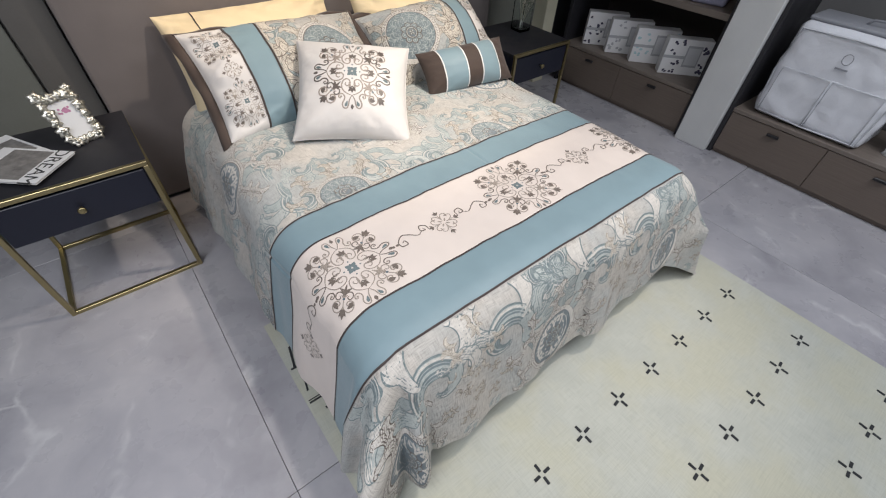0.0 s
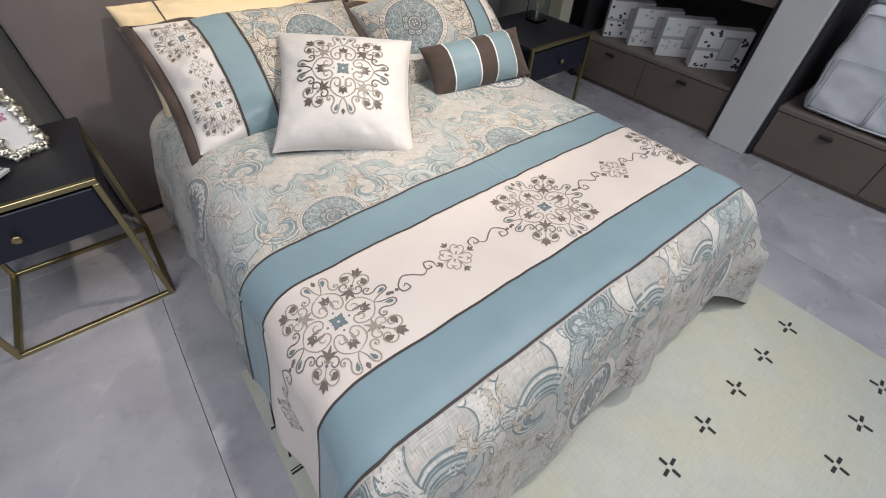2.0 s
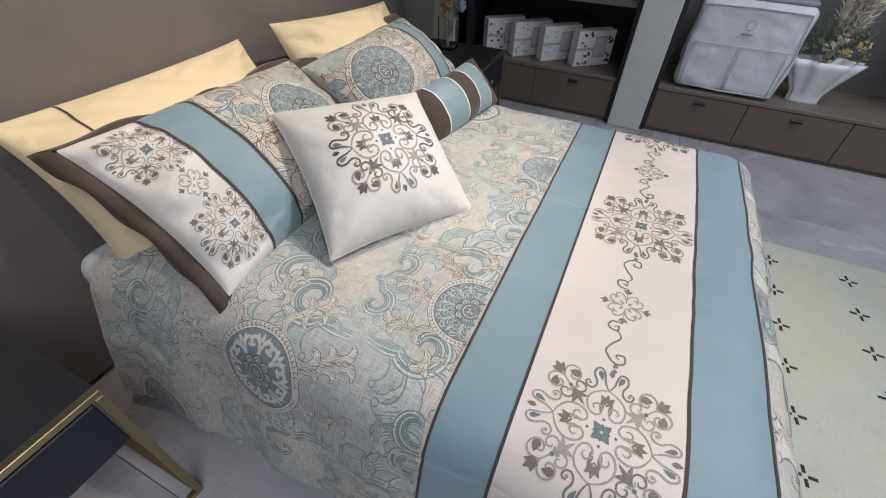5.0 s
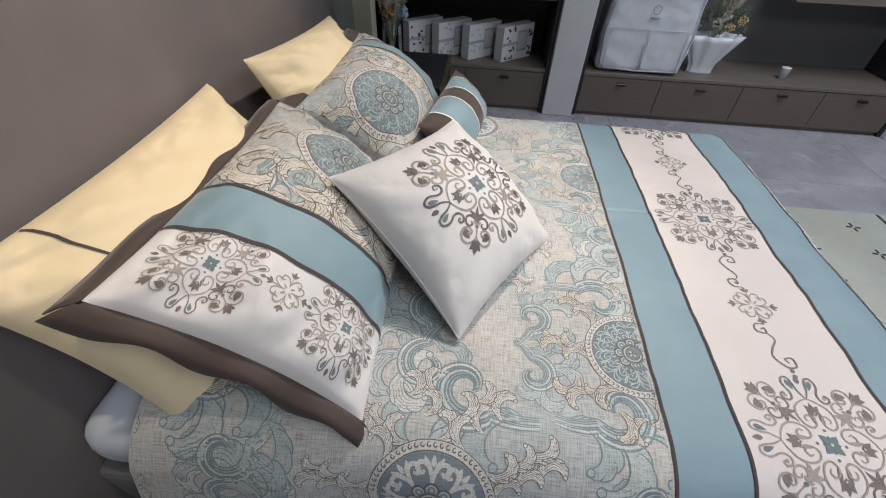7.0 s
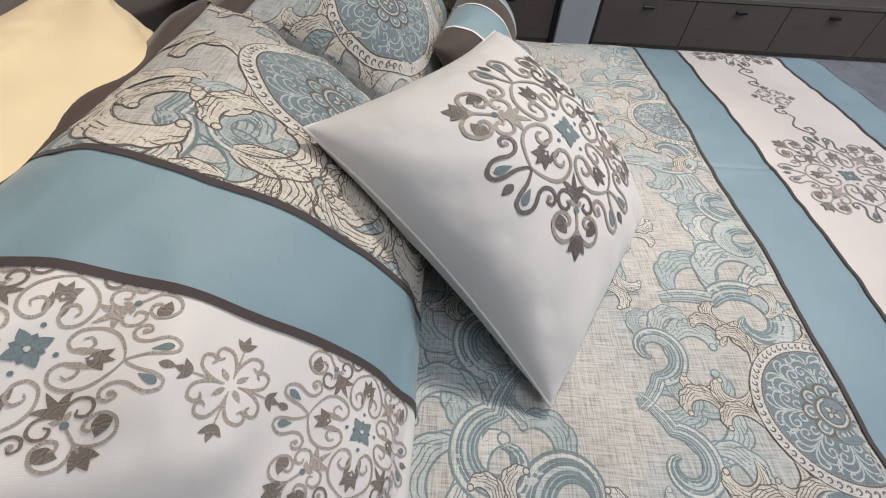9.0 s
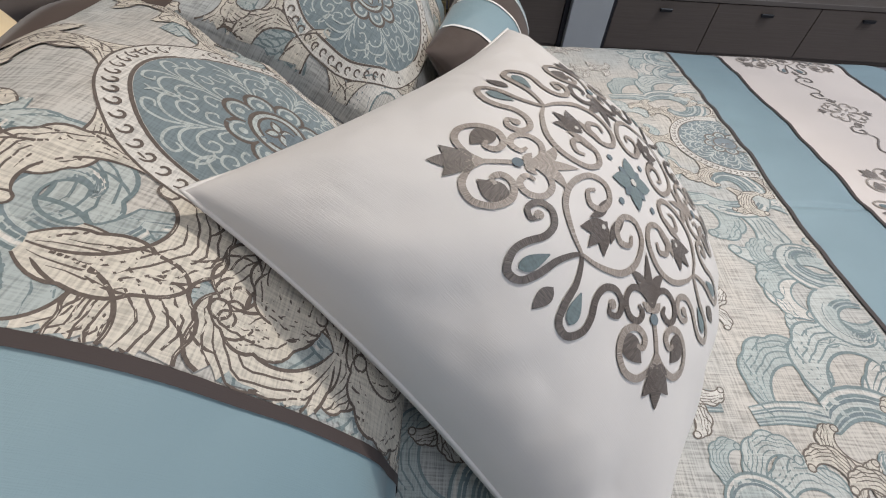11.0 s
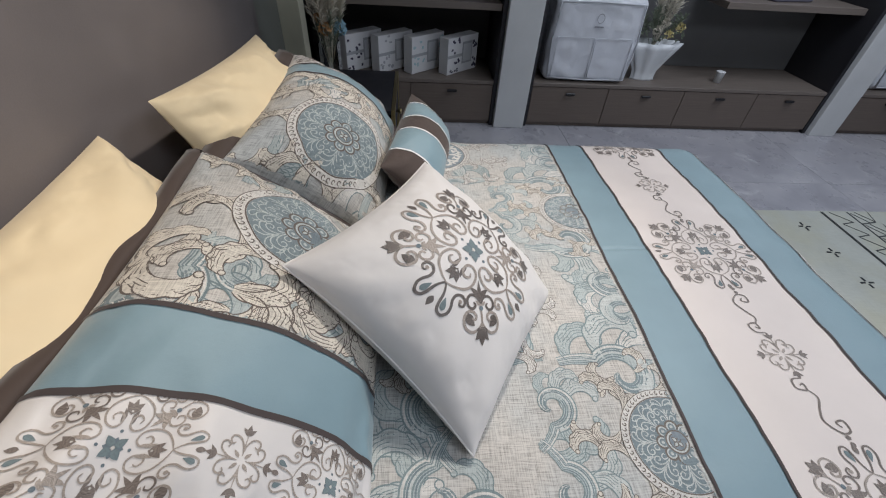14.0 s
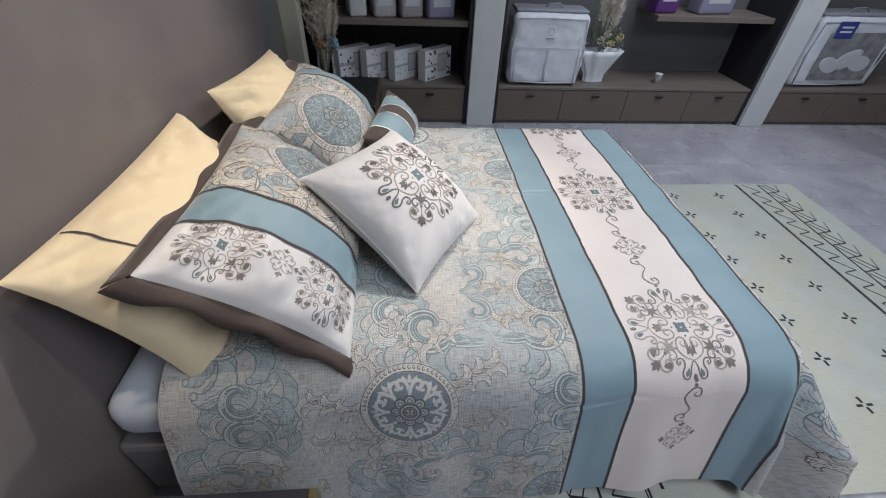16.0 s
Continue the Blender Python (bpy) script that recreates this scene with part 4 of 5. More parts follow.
def sham_drawing(c, ob, m, seed):
    ink = Ink()
    ink.push(mirror=m)
    lo, hi, top = -0.28 * c.w / 2, c.w / 2, c.h / 2
    ink.push((0.155 if m > 0 else 0.185, 0.0))
    medallion(ink, 0.15, 1.0)
    cluster(ink, 0.152, "tan", "line", seed, 3, 14, 0.56, 0.013)
    ink.pop()
    for x, y, turn, mm, s in ((-0.02, 0.19, 2.2, 1, 0.15), (-0.02, -0.19, 0.9, -1, 0.15), (0.33, 0.17, -2.2, -1, 0.14), (0.33, -0.17, -0.9, 1, 0.14), (0.0, 0.05, 1.2, 1, 0.10), (0.0, -0.08, 1.9, -1, 0.10)):
        ink.push((x, y), turn, 1, mm)
        flourish(ink, s, seed + int(100 * y))
        ink.pop()
    for x, y, turn, mm in ((0.02, -0.02, 2.0, 1), (0.04, 0.16, 0.3, -1), (0.30, 0.02, -1.6, 1), (0.04, -0.17, 2.8, 1), (0.2, 0.2, 0.1, 1), (0.22, -0.21, 3.0, -1),
                           (-0.055, -0.11, 0.4, 1), (-0.055, -0.11, -0.4, -1), (-0.06, 0.09, 2.6, 1), (-0.06, 0.09, -2.6, -1), (-0.01, -0.21, 1.0, 1), (-0.01, 0.22, 2.2, -1)):
        ink.push((x, y), turn, 1, mm)
        ink.curl(0.115, "tan", "line", "line", 1.0, 7, 0.012, 34)
        ink.pop()
    ink.pop()
    ink.lay("printed_pattern", c.surf, ob, INK, 0.0009, lambda p: lo + 0.004 < p.x * m < hi * 0.985 and abs(p.y) < top * 0.985, "teal and brown paisley print")
    ink = Ink()
    ink.push(mirror=m)
    for y in (-0.135, 0.135):
        ink.push((-0.30, y * 1.0))
        rosette(ink, 0.103, 0.64)
        ink.pop()
    ink.push((-0.30, 0))
    sprig(ink, 0.046)
    ink.pop()
    ink.pop()
    ink.lay("embroidery", c.surf, ob, {**INK, **SHEEN_THREADS}, 0.0007, lambda p: -hi * 0.985 < p.x * m < -0.585 * hi and abs(p.y) < top * 0.985, "brown scroll embroidery", relief=0.0002)
    for s in (-0.58, -0.28):
        ink = Ink()
        ink.push(mirror=m)
        ink.stroke([(s * c.w / 2, y) for y in spaced(-top * 0.995, top * 0.995, 0.012)], 0.0045, "piping", 3, 1)
        ink.lay("piping", c.surf, ob, INK, 0.001, None, "dark brown piping", relief=0.0003)


sham_drawing(sham_l, sham_left, 1, 21)
sham_drawing(sham_r, sham_right, -1, 33)
for s in (-0.62, -0.12, 0.22, 0.66):
    ink = Ink()
    ink.stroke([(s * small.w / 2, y) for y in spaced(-small.h * 0.495, small.h * 0.495, 0.01)], 0.003, "white_piping", 3, 1)
    ink.lay("piping", small.surf, bolster, INK, 0.001, None, "white piping", relief=0.0003)
ink = Ink()
ink.stroke([(-0.255, y) for y in spaced(-yellow_l.h * 0.49, yellow_l.h * 0.49, 0.01)], 0.003, "piping", 3, 1)
ink.lay("piping", yellow_l.surf, bpy.data.objects["pillow"], INK, 0.001, None, "dark brown piping", relief=0.0003)


# ---- floor tiles ----
TILE = (0.8, 1.6)
for i in range(-4, 5):
    for j in range(-3, 2):
        x, y = -1.10 + TILE[0] * i, -0.235 + TILE[1] * j
        x0, x1, y0, y1 = max(x, -3.995), min(x + TILE[0], 2.555), max(y, -4.795), min(y + TILE[1], 1.638)
        if x1 - x0 < 0.05 or y1 - y0 < 0.05:
            continue
        part("floor_tile", box((x0 + 0.001, y0 + 0.001, -0.012), (x1 - 0.001, y1 - 0.001, 0.0), 0.0008), M["tile"], floor)


# ---- rug marks ----
def dash(length, width, turn, at=(0, 0)):
    bm = box((-length / 2, -width / 2, 0), (length / 2, width / 2, 0.0025), 0.001)
    bmesh.ops.transform(bm, matrix=pose(at[0], at[1], 0, 0, 0, turn), verts=bm.verts[:])
    return bm


def join(*pieces):
    out = bmesh.new()
    for p in pieces:
        me = bpy.data.meshes.new("tmp")
        p.to_mesh(me)
        p.free()
        out.from_mesh(me)
        bpy.data.meshes.remove(me)
    return out


def mark(p, q, width):
    """A woven bar from p to q."""
    d = Vector(q) - Vector(p)
    return dash(d.length, width, math.degrees(math.atan2(d.y, d.x)), ((p[0] + q[0]) / 2, (p[1] + q[1]) / 2))


cross = None
for row in range(6):
    for col in range(9):
        x, y = -0.871 + 0.2134 * col, -1.307 + 0.315 * row
        if x > 0.95 or y > 0.1:
            continue
        if cross is None:
            bars = [dash(0.026, 0.0105, a, (0.022 * math.cos(radians(a)), 0.022 * math.sin(radians(a)))) for a in (2, 88, 182, 268)]
            ob = part("cross_mark", join(*bars), M["rug_mark"], rug)
            cross = ob.data
        else:
            ob = new("cross_mark", cross)
            ob.parent = rug
        ob.matrix_basis = pose(x, y, 0.0122, 0, 0, random.uniform(-6, 6))
for f, base in ((-1, -0.755), (1, -0.755)):
    rows = [(0.755, 0.0035), (0.765, 0.002), (0.92, 0.004)]
    for d, w in rows:
        part("border_line", box((-0.945, base + f * d - w, 0.0122), (0.975, base + f * d + w, 0.0145), 0.0005), M["rug_mark"], rug)
    for k in range(17):
        x = -0.93 + k * 0.112
        at = pose(x, base + f * 0.84, 0.0122)
        part("border_zigzag", join(mark((0, -0.036 * f), (0.016, 0.04 * f), 0.007), mark((0.016, 0.04 * f), (0.108, -0.036 * f), 0.004)), M["rug_mark"], rug).matrix_basis = at
        at = pose(x, base + f * 0.92, 0.0122)
        part("border_tick", join(mark((0, 0), (0.02, 0.10 * f), 0.009), mark((0.02, 0.10 * f), (0.112, 0.045 * f), 0.004), mark((0.012, 0.06 * f), (0.104, 0.012 * f), 0.004), mark((0.02, 0.10 * f), (0.112, 0.13 * f), 0.003)), M["rug_mark"], rug).matrix_basis = at


# ---- things on the nightstands ----
M["silver"] = material("antique silver", (0.72, 0.70, 0.62), 0.4, 1.0)
M["paper"] = painted("white paper", (0.72, 0.72, 0.72), 0.5, 0.03)
M["print_grey"] = painted("grey photograph print", (0.2, 0.19, 0.18), 0.4, 0.5, 40)
M["ink_black"] = painted("black print", (0.03, 0.03, 0.03), 0.5)
M["rose"] = painted("rose print", (0.45, 0.2, 0.32), 0.6, 0.3, 60)
M["glass"] = material("clear glass", (0.95, 0.98, 0.97), 0.03)
M["glass"].node_tree.nodes["Principled BSDF"].inputs["Transmission Weight"].default_value = 1.0
M["glass"].node_tree.nodes["Principled BSDF"].inputs["IOR"].default_value = 1.2


def photo_frame(m):
    ob = root("photo_frame", m, "ornate silver photo frame with a rose picture, on the nightstand", "photo frame")
    w, h = 0.055, 0.08
    rng = random.Random(4)
    bm = bmesh.new()
    for x0, x1, y0, y1 in ((-w, -w + 0.016, -h, h), (w - 0.016, w, -h, h), (-w + 0.016, w - 0.016, -h, -h + 0.016), (-w + 0.016, w - 0.016, h - 0.016, h)):
        add_box(bm, (x0, y0, 0), (x1, y1, 0.012), 0.004, 2)
    part("frame", bm, M["silver"], ob, "antique silver frame")
    flower = None
    spots = [(-w + 0.006, -h + 0.02 + 0.03 * k) for k in range(6)] + [(w - 0.006, -h + 0.02 + 0.03 * k) for k in range(6)] + [(-w + 0.02 + 0.024 * k, s * (h - 0.004)) for k in range(4) for s in (-1, 1)]
    for x, y in spots:
        if flower is None:
            bm = lathe([(0.006, 0), (0.015, 0.001), (0.0155, 0.004), (0.009, 0.0065), (0.005, 0.006), (0.005, 0.009), (0.0015, 0.011)], 20, lambda a, z: 1 + (0.24 * math.cos(5 * a) if z < 0.0062 else 0))
            p = part("rosette", bm, M["silver"], ob, "", True)
            flower = p.data
        else:
            p = new("rosette", flower)
            p.parent = ob
        p.matrix_basis = pose(x, y, 0.010, rng.uniform(-12, 12), rng.uniform(-12, 12), rng.uniform(0, 90)) @ Matrix.Scale(rng.uniform(0.9, 1.35), 4)
    part("picture", box((-w + 0.014, -h + 0.014, 0.003), (w - 0.014, h - 0.014, 0.006), 0), M["paper"], ob, "white picture")
    bm = bmesh.new()
    for q in range(22):
        a, r = rng.uniform(0, 6.28), rng.uniform(0, 0.02)
        bmesh.ops.create_circle(bm, cap_ends=True, segments=7, radius=rng.uniform(0.003, 0.006), matrix=pose(r * math.cos(a), 0.028 + r * 0.6 * math.sin(a), 0.0064 + q * 0.00002))
    part("printed_rose", bm, M["rose"], ob, "rose coloured flower print")
    part("strut", box((-0.02, -h + 0.01, -0.05), (0.02, 0.02, -0.003), 0.003), M["ink_black"], ob, "black back strut")
    return ob


NS_TOP = 0.572
photo_frame(pose(-1.215, 1.255, NS_TOP + 0.086, 66, 0, 24) @ Matrix.Scale(1.08, 4))


def magazine(m, title, label):
    """Local x along the spine, y across the cover."""
    ob = root("magazine", m, label, "magazine", "magazines on the nightstand")
    part("pages", box((-0.10, 0.002, 0.0005), (0.099, 0.268, 0.0085), 0.001), M["paper"], ob)
    part("cover", box((-0.101, 0.0, 0.0088), (0.101, 0.27, 0.0098), 0.0003), M["paper"], ob, "white cover")
    part("cover_photo", box((-0.088, 0.07, 0.00985), (0.09, 0.22, 0.0102), 0), M["print_grey"], ob, "grey interior photograph")
    if title:
        cu = bpy.data.curves.new("title", "FONT")
        cu.body, cu.size, cu.align_x, cu.extrude = title, 0.068, "CENTER", 0.0001
        tmp = new("tmp", cu)
        me = bpy.data.meshes.new_from_object(tmp.evaluated_get(bpy.context.evaluated_depsgraph_get()))
        bpy.data.objects.remove(tmp)
        t = new("title", me)
        me.materials.clear()
        me.materials.append(M["ink_black"])
        t.parent = ob
        t.matrix_basis = pose(0, 0.062, 0.0103, 0, 0, 180)
    return ob


magazine(pose(-1.40, 1.14, NS_TOP + 0.0002, 0, 0, 30), "", "grey and white magazine under another on the nightstand")
magazine(pose(-1.312, 1.042, NS_TOP + 0.0108, 0, 0, 49.5), "DREAM", "white interiors magazine with black title on the nightstand")


def stem_flower_spray(ob, at, count, height, spread, mats, seed, lean=(0, 0)):
    """Feathery dried plumes and small blossoms, each one a part."""
    rng = random.Random(seed)
    base = Vector(at)
    for k in range(count):
        a, r = rng.uniform(0, 6.28), rng.uniform(0.2, 1) * spread
        h = height * rng.uniform(0.7, 1.05)
        top = base + Vector((r * math.cos(a) + lean[0], r * math.sin(a) + lean[1], h))
        mid = base * 0.55 + top * 0.45 + Vector((0, 0, h * 0.08))
        pts = [base * (1 - t) ** 2 + mid * 2 * t * (1 - t) + top * t * t for t in (q / 8 for q in range(9))]
        bm = tube(pts, 0.0013, 4)
        for q in range(80):
            t = rng.uniform(0.5, 1.0)
            p = pts[min(7, int(t * 8))].lerp(pts[min(8, int(t * 8) + 1)], t * 8 % 1)
            w = 0.046 * (1.15 - abs(t - 0.72) * 2.2)
            d = Vector((rng.gauss(0, 1), rng.gauss(0, 1), rng.uniform(0.6, 2.2))).normalized() * max(0.008, w)
            s = d.orthogonal().normalized() * 0.0022
            bm.faces.new([bm.verts.new(v) for v in (p - s, p + s, p + d)])
        part("plume", bm, mats[k % len(mats)], ob)


def blossom(ob, name, at, r, mat, seed, petals=40):
    rng = random.Random(seed)
    bm = bmesh.new()
    for q in range(petals):
        d = Vector((rng.gauss(0, 1), rng.gauss(0, 1), rng.gauss(0.3, 1))).normalized()
        s = d.orthogonal().normalized() * r * 0.28
        u = d.cross(s).normalized() * r * 0.28
        c = Vector(at) + d * r * 0.75
        bm.faces.new([bm.verts.new(v) for v in (c - s, c - u * 0.8 + d * r * 0.15, c + s, c + u + d * r * 0.3)])
    part(name, bm, mat, ob)


M["plume"] = painted("dried cream plume", (0.6, 0.56, 0.47), 0.9, 0.15, 40)
M["plume_green"] = painted("dull sage leaf", (0.2, 0.23, 0.17), 0.8, 0.2, 40)
M["blue_flower"] = painted("dusty blue petals", (0.22, 0.36, 0.44), 0.8, 0.2, 60)
M["orange_flower"] = painted("orange dried petals", (0.42, 0.24, 0.11), 0.8, 0.25, 60)
M["yellow_flower"] = painted("pale yellow petals", (0.6, 0.52, 0.25), 0.8, 0.15, 60)
M["white_ceramic"] = painted("white ceramic", (0.68, 0.70, 0.72), 0.35, 0.03)

gv = root("glass_vase", pose(1.27, 1.25, NS_TOP), "clear square glass vase with dried plumes and a blue flower", "vase")
bm = bmesh.new()
for x0, x1, y0, y1 in ((-0.045, -0.041, -0.045, 0.045), (0.041, 0.045, -0.045, 0.045), (-0.041, 0.041, -0.045, -0.041), (-0.041, 0.041, 0.041, 0.045)):
    add_box(bm, (x0, y0, 0), (x1, y1, 0.17), 0)
add_box(bm, (-0.041, -0.041, 0), (0.041, 0.041, 0.012), 0)
part("vase_body", bm, M["glass"], gv, "clear glass")
part("inner_tube", lathe([(0.009, 0.013), (0.009, 0.09), (0.006, 0.1)], 12), M["paper"], gv, "white label tube", True)
stem_flower_spray(gv, (0, 0, 0.02), 34, 0.47, 0.13, [M["plume"]], 5, (0.03, 0.0))
stem_flower_spray(gv, (0, 0, 0.02), 4, 0.3, 0.08, [M["plume_green"]], 6)
blossom(gv, "blue_blossom", (0.035, -0.045, 0.225), 0.042, M["blue_flower"], 3, 90)
blossom(gv, "orange_blossom", (-0.04, 0.0, 0.235), 0.032, M["orange_flower"], 4, 60)
blossom(gv, "orange_blossom", (0.0, 0.03, 0.27), 0.024, M["orange_flower"], 8, 50)

# ---- things on the shelves ----
WT = 0.3185
M["box_white"] = painted("white patterned card", (0.66, 0.66, 0.67), 0.5, 0.04)
M["box_grey"] = painted("grey card band", (0.36, 0.37, 0.39), 0.5, 0.08)
M["box_window"] = painted("pale grey card window", (0.52, 0.53, 0.55), 0.35, 0.06)
M["box_dots"] = painted("dark plum print", (0.05, 0.045, 0.08), 0.5)
M["box_aqua"] = painted("pale aqua print", (0.36, 0.52, 0.55), 0.5)


def gift_box(m, dots, label, w=0.30, h=0.235, d=0.085, seed=1):
    """Local x across the front, y into the shelf, z up."""
    ob = root("bedding_box", m, label, "box", "white bedding boxes on the shelf")
    part("carton", box((0, 0, 0), (w, d, h), 0.004, 2), M["box_white"], ob)
    part("band", box((0.0, -0.0012, h * 0.46), (w * 0.5, -0.0002, h * 0.54), 0), M["box_grey"], ob, "grey card band")
    part("window_border", box((w * 0.47, -0.002, h * 0.24), (w * 0.80, -0.0004, h * 0.84), 0.0005), M["box_grey"], ob, "grey window border")
    part("window", box((w * 0.50, -0.0035, h * 0.30), (w * 0.77, -0.0022, h * 0.78), 0.0005), M["box_window"], ob, "pale window")
    rng = random.Random(seed)
    for k in range(30):
        x = rng.choice((rng.uniform(0.05, 0.4), rng.uniform(0.85, 0.97))) * w
        z = rng.uniform(0.06, 0.94) * h
        bm = bmesh.new()
        for q in range(2):
            bmesh.ops.create_uvsphere(bm, u_segments=8, v_segments=5, radius=0.008, matrix=pose(x + rng.uniform(-0.006, 0.006), -0.0004, z + rng.uniform(-0.008, 0.008)) @ Matrix.Diagonal((1.1, 0.08, rng.uniform(0.6, 1.1), 1)))
        part("printed_leaf", bm, dots, ob)
    return ob


for k, (y, mat, txt) in enumerate(((0.622, "box_dots", "dark leaf"), (0.865, "box_aqua", "aqua leaf"), (1.085, "box_grey", "grey leaf"), (1.30, "box_dots", "plum leaf"))):
    gift_box(pose(2.10, y, WT, 0, 0, -48), M[mat], "white bedding box with " + txt + " print on the shelf", seed=k)

M["pack_a"] = painted("white plastic pack", (0.6, 0.61, 0.6), 0.3, 0.06)
M["pack_b"] = painted("grey marbled pack", (0.45, 0.44, 0.44), 0.35, 0.25, 30)
M["pack_c"] = painted("striped grey pack", (0.34, 0.32, 0.32), 0.35, 0.35, 60)
M["pack_d"] = painted("blue grey pack", (0.26, 0.26, 0.36), 0.35, 0.1)
M["purple"] = painted("purple pack", (0.12, 0.04, 0.2), 0.4, 0.2)
M["vinyl"] = painted("clear vinyl over white quilt", (0.70, 0.72, 0.77), 0.12, 0.06, 10, 0.9)
M["vinyl_grey"] = painted("grey mesh fabric", (0.26, 0.27, 0.3), 0.6, 0.1, 40)
M["seam_grey"] = painted("pale grey piping", (0.55, 0.57, 0.61), 0.4)
M["photo"] = painted("grey bedding photograph", (0.22, 0.23, 0.23), 0.4, 0.5, 14)
M["label_blue"] = painted("blue label", (0.03, 0.05, 0.25), 0.4)


def soft_pack(m, size, mat, label, group, top=None):
    ob = root("bedding_pack", m, label, "package", group)
    w, d, h = size
    part("pack_body", box((0, 0, 0), (w, d, h), 0.02, 3), mat, ob, "", True)
    part("paper_window", box((w * 0.18, -0.002, h * 0.3), (w * 0.82, 0.002, h * 0.8), 0.001), M["box_window"], ob, "printed paper insert")
    part("paper_band", box((w * 0.12, -0.0035, h * 0.52), (w * 0.88, -0.0022, h * 0.57), 0), M["box_grey"], ob)
    return ob


for y, mat, w in ((1.18, "pack_a", 0.13), (1.0, "pack_b", 0.17), (0.80, "pack_c", 0.17), (0.60, "pack_d", 0.21)):
    soft_pack(pose(2.10, y, 0.7802, 0, 0, -75), (w, 0.18, 0.26), M[mat], "bagged bedding set with paper insert on the upper shelf", "bagged bedding sets on the upper shelf")
soft_pack(pose(2.20, -1.20, 0.8402, 0, 0, -80), (0.20, 0.16, 0.28), M["purple"], "purple bedding pack on the floating shelf", "packs on the floating shelf")
soft_pack(pose(2.20, -1.56, 0.8402, 0, 0, -80), (0.32, 0.16, 0.26), M["pack_d"], "grey bedding pack on the floating shelf", "packs on the floating shelf")


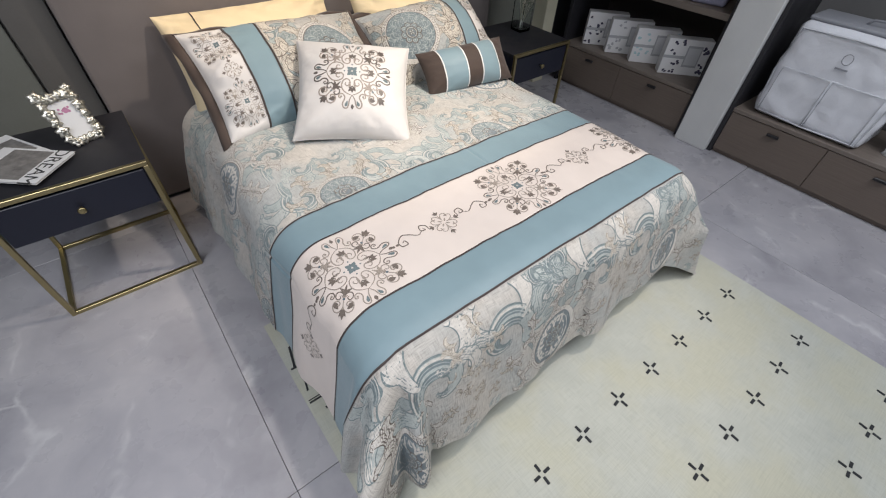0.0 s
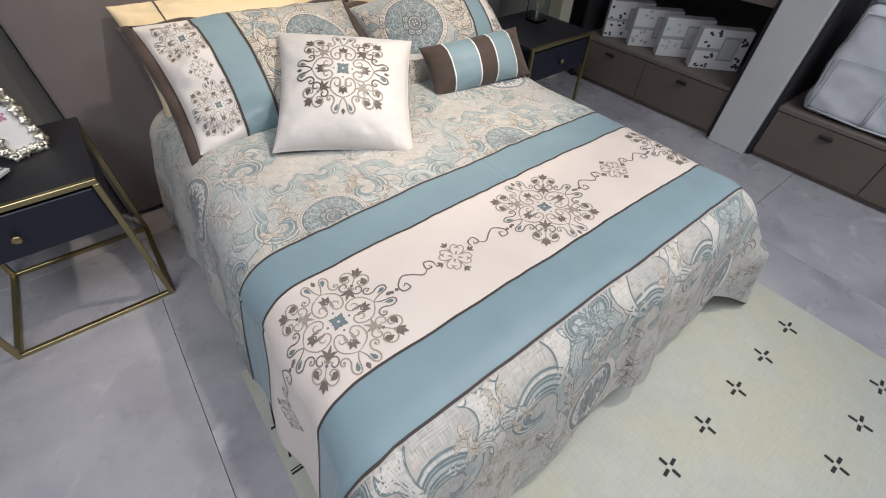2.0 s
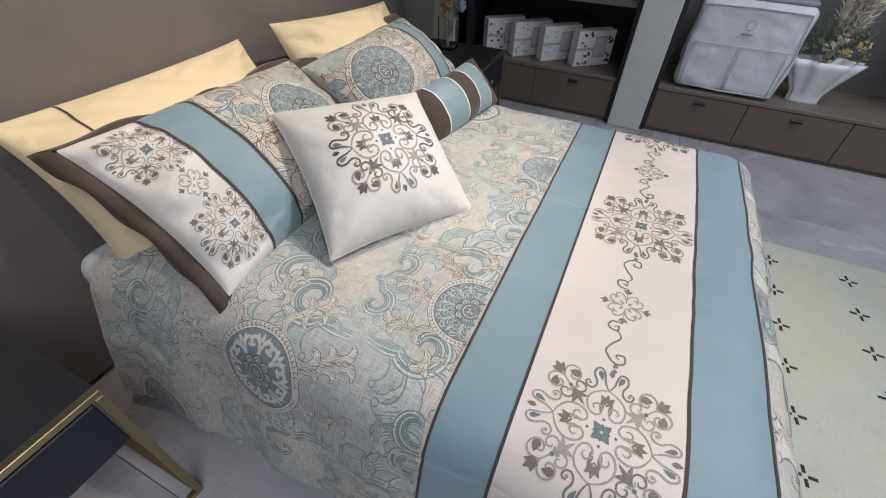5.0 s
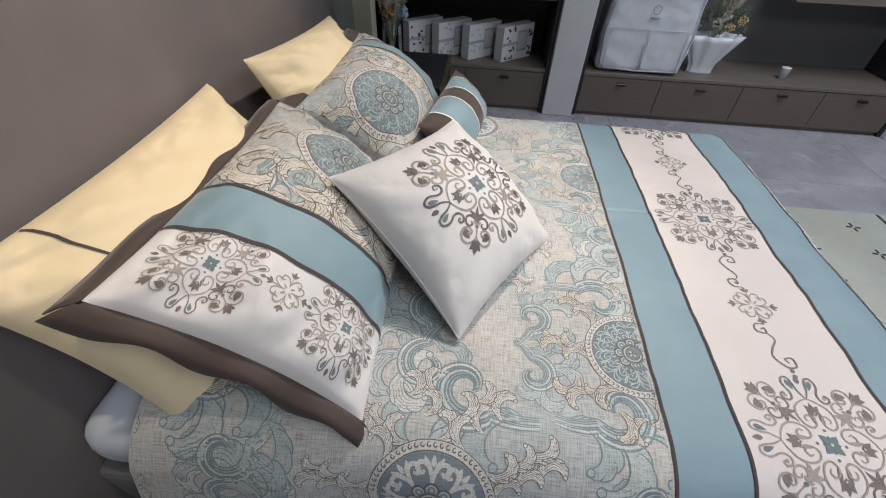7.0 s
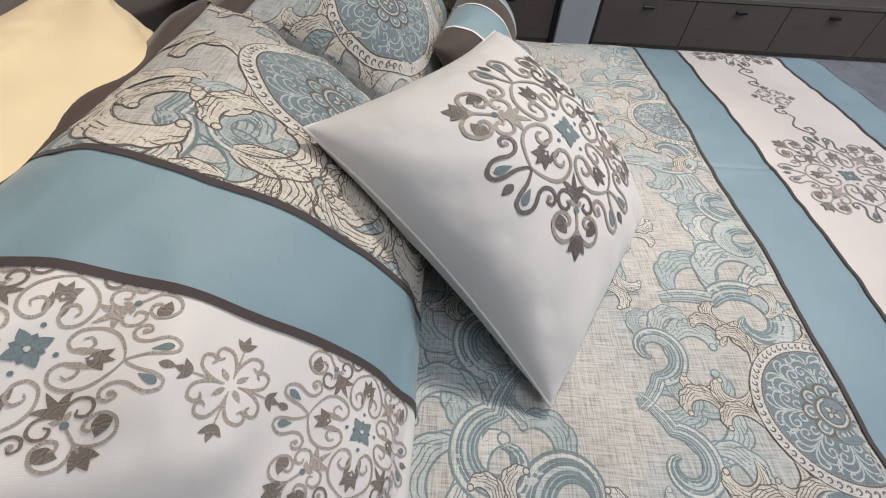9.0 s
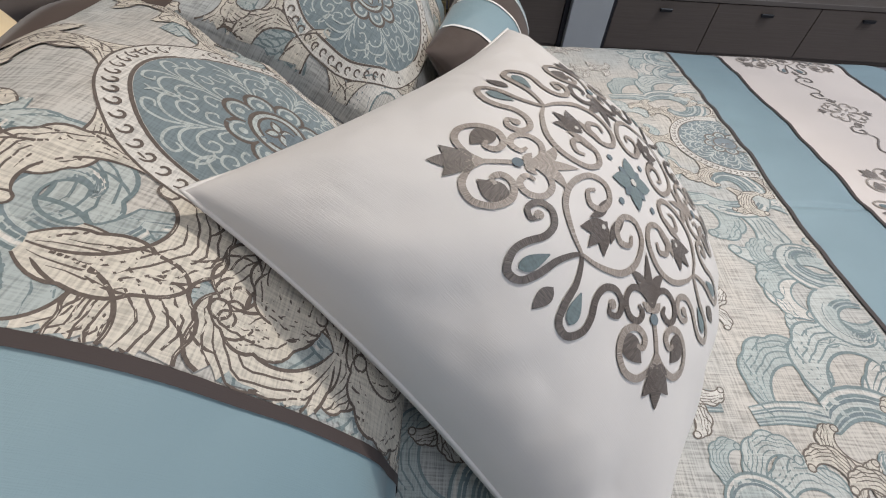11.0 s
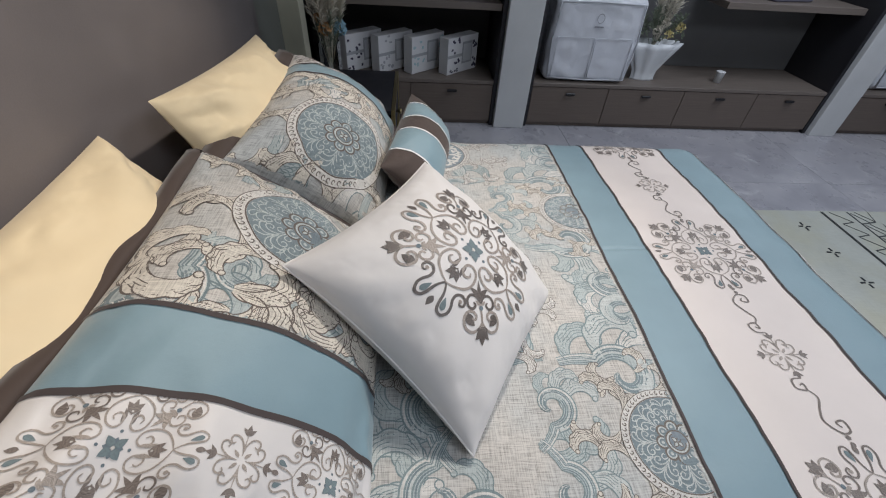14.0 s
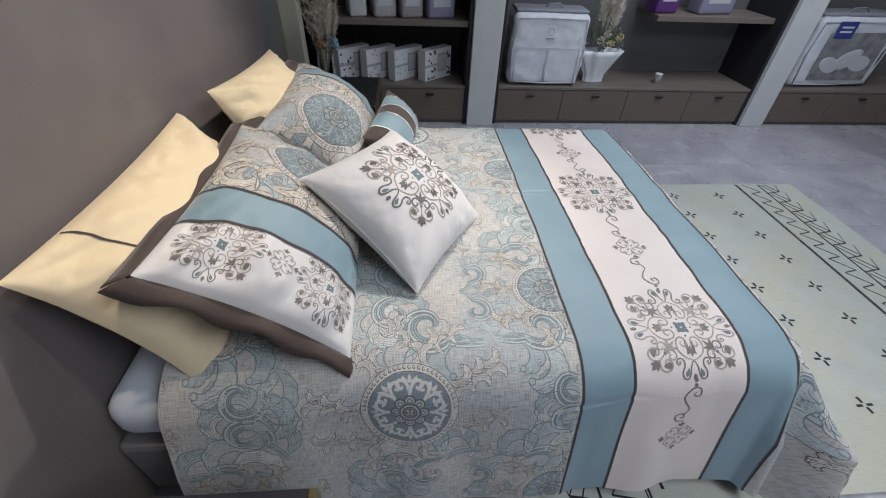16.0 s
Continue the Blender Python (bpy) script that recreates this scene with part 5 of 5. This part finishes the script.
def quilt_bag(m, w, d, h, label, printed=False):
    """A zipped see-through bag with a folded white quilt; local x along the front, y into the shelf."""
    ob = root("quilt_bag", m, label, "quilt bag", "zipped quilt bags on the shelves")
    bm = box((0, 0, 0), (w, d, h), 0.05, 4)
    bmesh.ops.subdivide_edges(bm, edges=[e for e in bm.edges if e.calc_length() > 0.12], cuts=22, use_grid_fill=True)
    for v in bm.verts:
        n = noise.noise(v.co * 7) * 0.014 + noise.noise(v.co * 19) * 0.006
        if v.co.z > 0.02:
            v.co += Vector((n, -abs(n) * 1.1, n * 0.6))
    part("bag_body", bm, M["vinyl"], ob, "shiny clear vinyl over white quilt", True)
    part("bag_top", box((0.02, 0.03, h - 0.004), (w - 0.02, d - 0.02, h + 0.02), 0.012, 2), M["vinyl_grey"], ob, "grey fabric top", True)
    z, y = h * 0.93, -0.006
    part("piping", tube([(0.03, y, 0.03), (0.012, y, h * 0.5), (0.03, y, z), (w / 2, y - 0.004, z + 0.006), (w - 0.03, y, z), (w - 0.012, y, h * 0.5), (w - 0.03, y, 0.03), (w / 2, y, 0.022), (0.03, y, 0.03)], 0.005, 6), M["seam_grey"], ob, "pale piping", True)
    part("handle", tube([(w * 0.42, d * 0.4, h + 0.015), (w * 0.46, d * 0.38, h + 0.045), (w * 0.6, d * 0.38, h + 0.05), (w * 0.66, d * 0.4, h + 0.015)], 0.006, 6), M["vinyl_grey"], ob, "grey carry handle", True)
    if printed:
        part("printed_panel", box((w * 0.16, -0.017, h * 0.12), (w * 0.9, -0.012, h * 0.80), 0.002), M["photo"], ob, "printed bedding photograph")
        bm = bmesh.new()
        for x, zz, a, s in ((0.35, 0.34, 20, 0.11), (0.55, 0.42, -25, 0.13), (0.72, 0.36, 10, 0.12)):
            bmesh.ops.create_uvsphere(bm, u_segments=14, v_segments=8, radius=s, matrix=pose(w * x, -0.018, h * zz, 0, a, 0) @ Matrix.Diagonal((1.0, 0.02, 0.55, 1)))
        part("printed_pillow", bm, M["box_window"], ob, "printed pale pillows", True)
        part("printed_label", box((w * 0.2, -0.02, h * 0.72), (w * 0.42, -0.0175, h * 0.95), 0.001), M["label_blue"], ob, "blue label")
        for k in range(2):
            part("label_bar", box((w * 0.24, -0.0225, h * (0.80 + 0.06 * k)), (w * 0.38, -0.0205, h * (0.825 + 0.06 * k)), 0), M["box_white"], ob)
    else:
        for x0, x1 in ((0.08, 0.49), (0.51, 0.92)):
            pts = [(w * x0, y - 0.004, h * 0.06), (w * x0, y - 0.005, h * 0.55), (w * x1, y - 0.005, h * 0.55), (w * x1, y - 0.004, h * 0.06)]
            part("pocket_seam", tube(pts, 0.003, 5), M["seam_grey"], ob, "", True)
        part("emblem", join(*[dash(0.012, 0.004, a * 30 + 90, (0.022 * math.cos(radians(a * 30)), 0.026 * math.sin(radians(a * 30)))) for a in range(12)]), M["vinyl_grey"], ob, "grey round emblem").matrix_basis = pose(w * 0.5, y - 0.005, h * 0.77, 90)
        part("emblem_bar", box((w * 0.5 - 0.03, y - 0.008, h * 0.67), (w * 0.5 + 0.03, y - 0.006, h * 0.685), 0), M["vinyl_grey"], ob)
    return ob


quilt_bag(pose(2.075, -0.045, WT, 0, 0, -92), 0.60, 0.28, 0.53, "white quilt in a clear zipped bag on the drawer unit")
quilt_bag(pose(2.10, -2.56, WT, 0, 0, -86), 0.78, 0.3, 0.55, "printed quilt bag with blue label on the far drawer unit", True)

wv = root("ceramic_vase", pose(2.19, -0.82, WT) @ Matrix.Scale(1.25, 4), "white wavy ceramic vase with dried flowers on the shelf", "vase")
fan = lathe([(0.055, 0), (0.05, 0.01), (0.052, 0.05), (0.075, 0.11), (0.10, 0.17), (0.112, 0.205), (0.098, 0.2), (0.06, 0.11)], 72, lambda a, z: 1 + (0.06 + 0.9 * z) * 0.55 * math.sin(9 * a))
bmesh.ops.transform(fan, matrix=Matrix.Diagonal((0.6, 1.35, 1, 1)), verts=fan.verts[:])
part("vase_body", fan, M["white_ceramic"], wv, "fluted white ceramic", True)
stem_flower_spray(wv, (0, 0, 0.15), 20, 0.42, 0.13, [M["plume"]], 15, (0, -0.03))
stem_flower_spray(wv, (0, 0, 0.15), 9, 0.27, 0.14, [M["plume_green"]], 16)
for k, (y, z) in enumerate(((-0.04, 0.25), (0.03, 0.27), (-0.09, 0.29), (0.0, 0.31))):
    blossom(wv, "pale_blossom", (-0.05, y, z), 0.026, M["yellow_flower"] if k % 2 == 0 else M["plume"], 20 + k)
for k in range(7):
    blossom(wv, "dark_leaf", (-0.02, 0.1 - 0.035 * k, 0.24 + 0.04 * (k % 3)), 0.035, M["plume_green"], 40 + k, 22)

cup = root("cup", pose(2.17, -1.395, WT), "small white paper cup on the drawer unit", "cup")
part("cup_body", lathe([(0.024, 0), (0.03, 0.07), (0.031, 0.072), (0.028, 0.07), (0.023, 0.01)], 28), M["white_ceramic"], cup, "", True)
part("lid", lathe([(0.032, 0.0725), (0.032, 0.078), (0.027, 0.08)], 28), M["paper"], cup, "white lid", True)
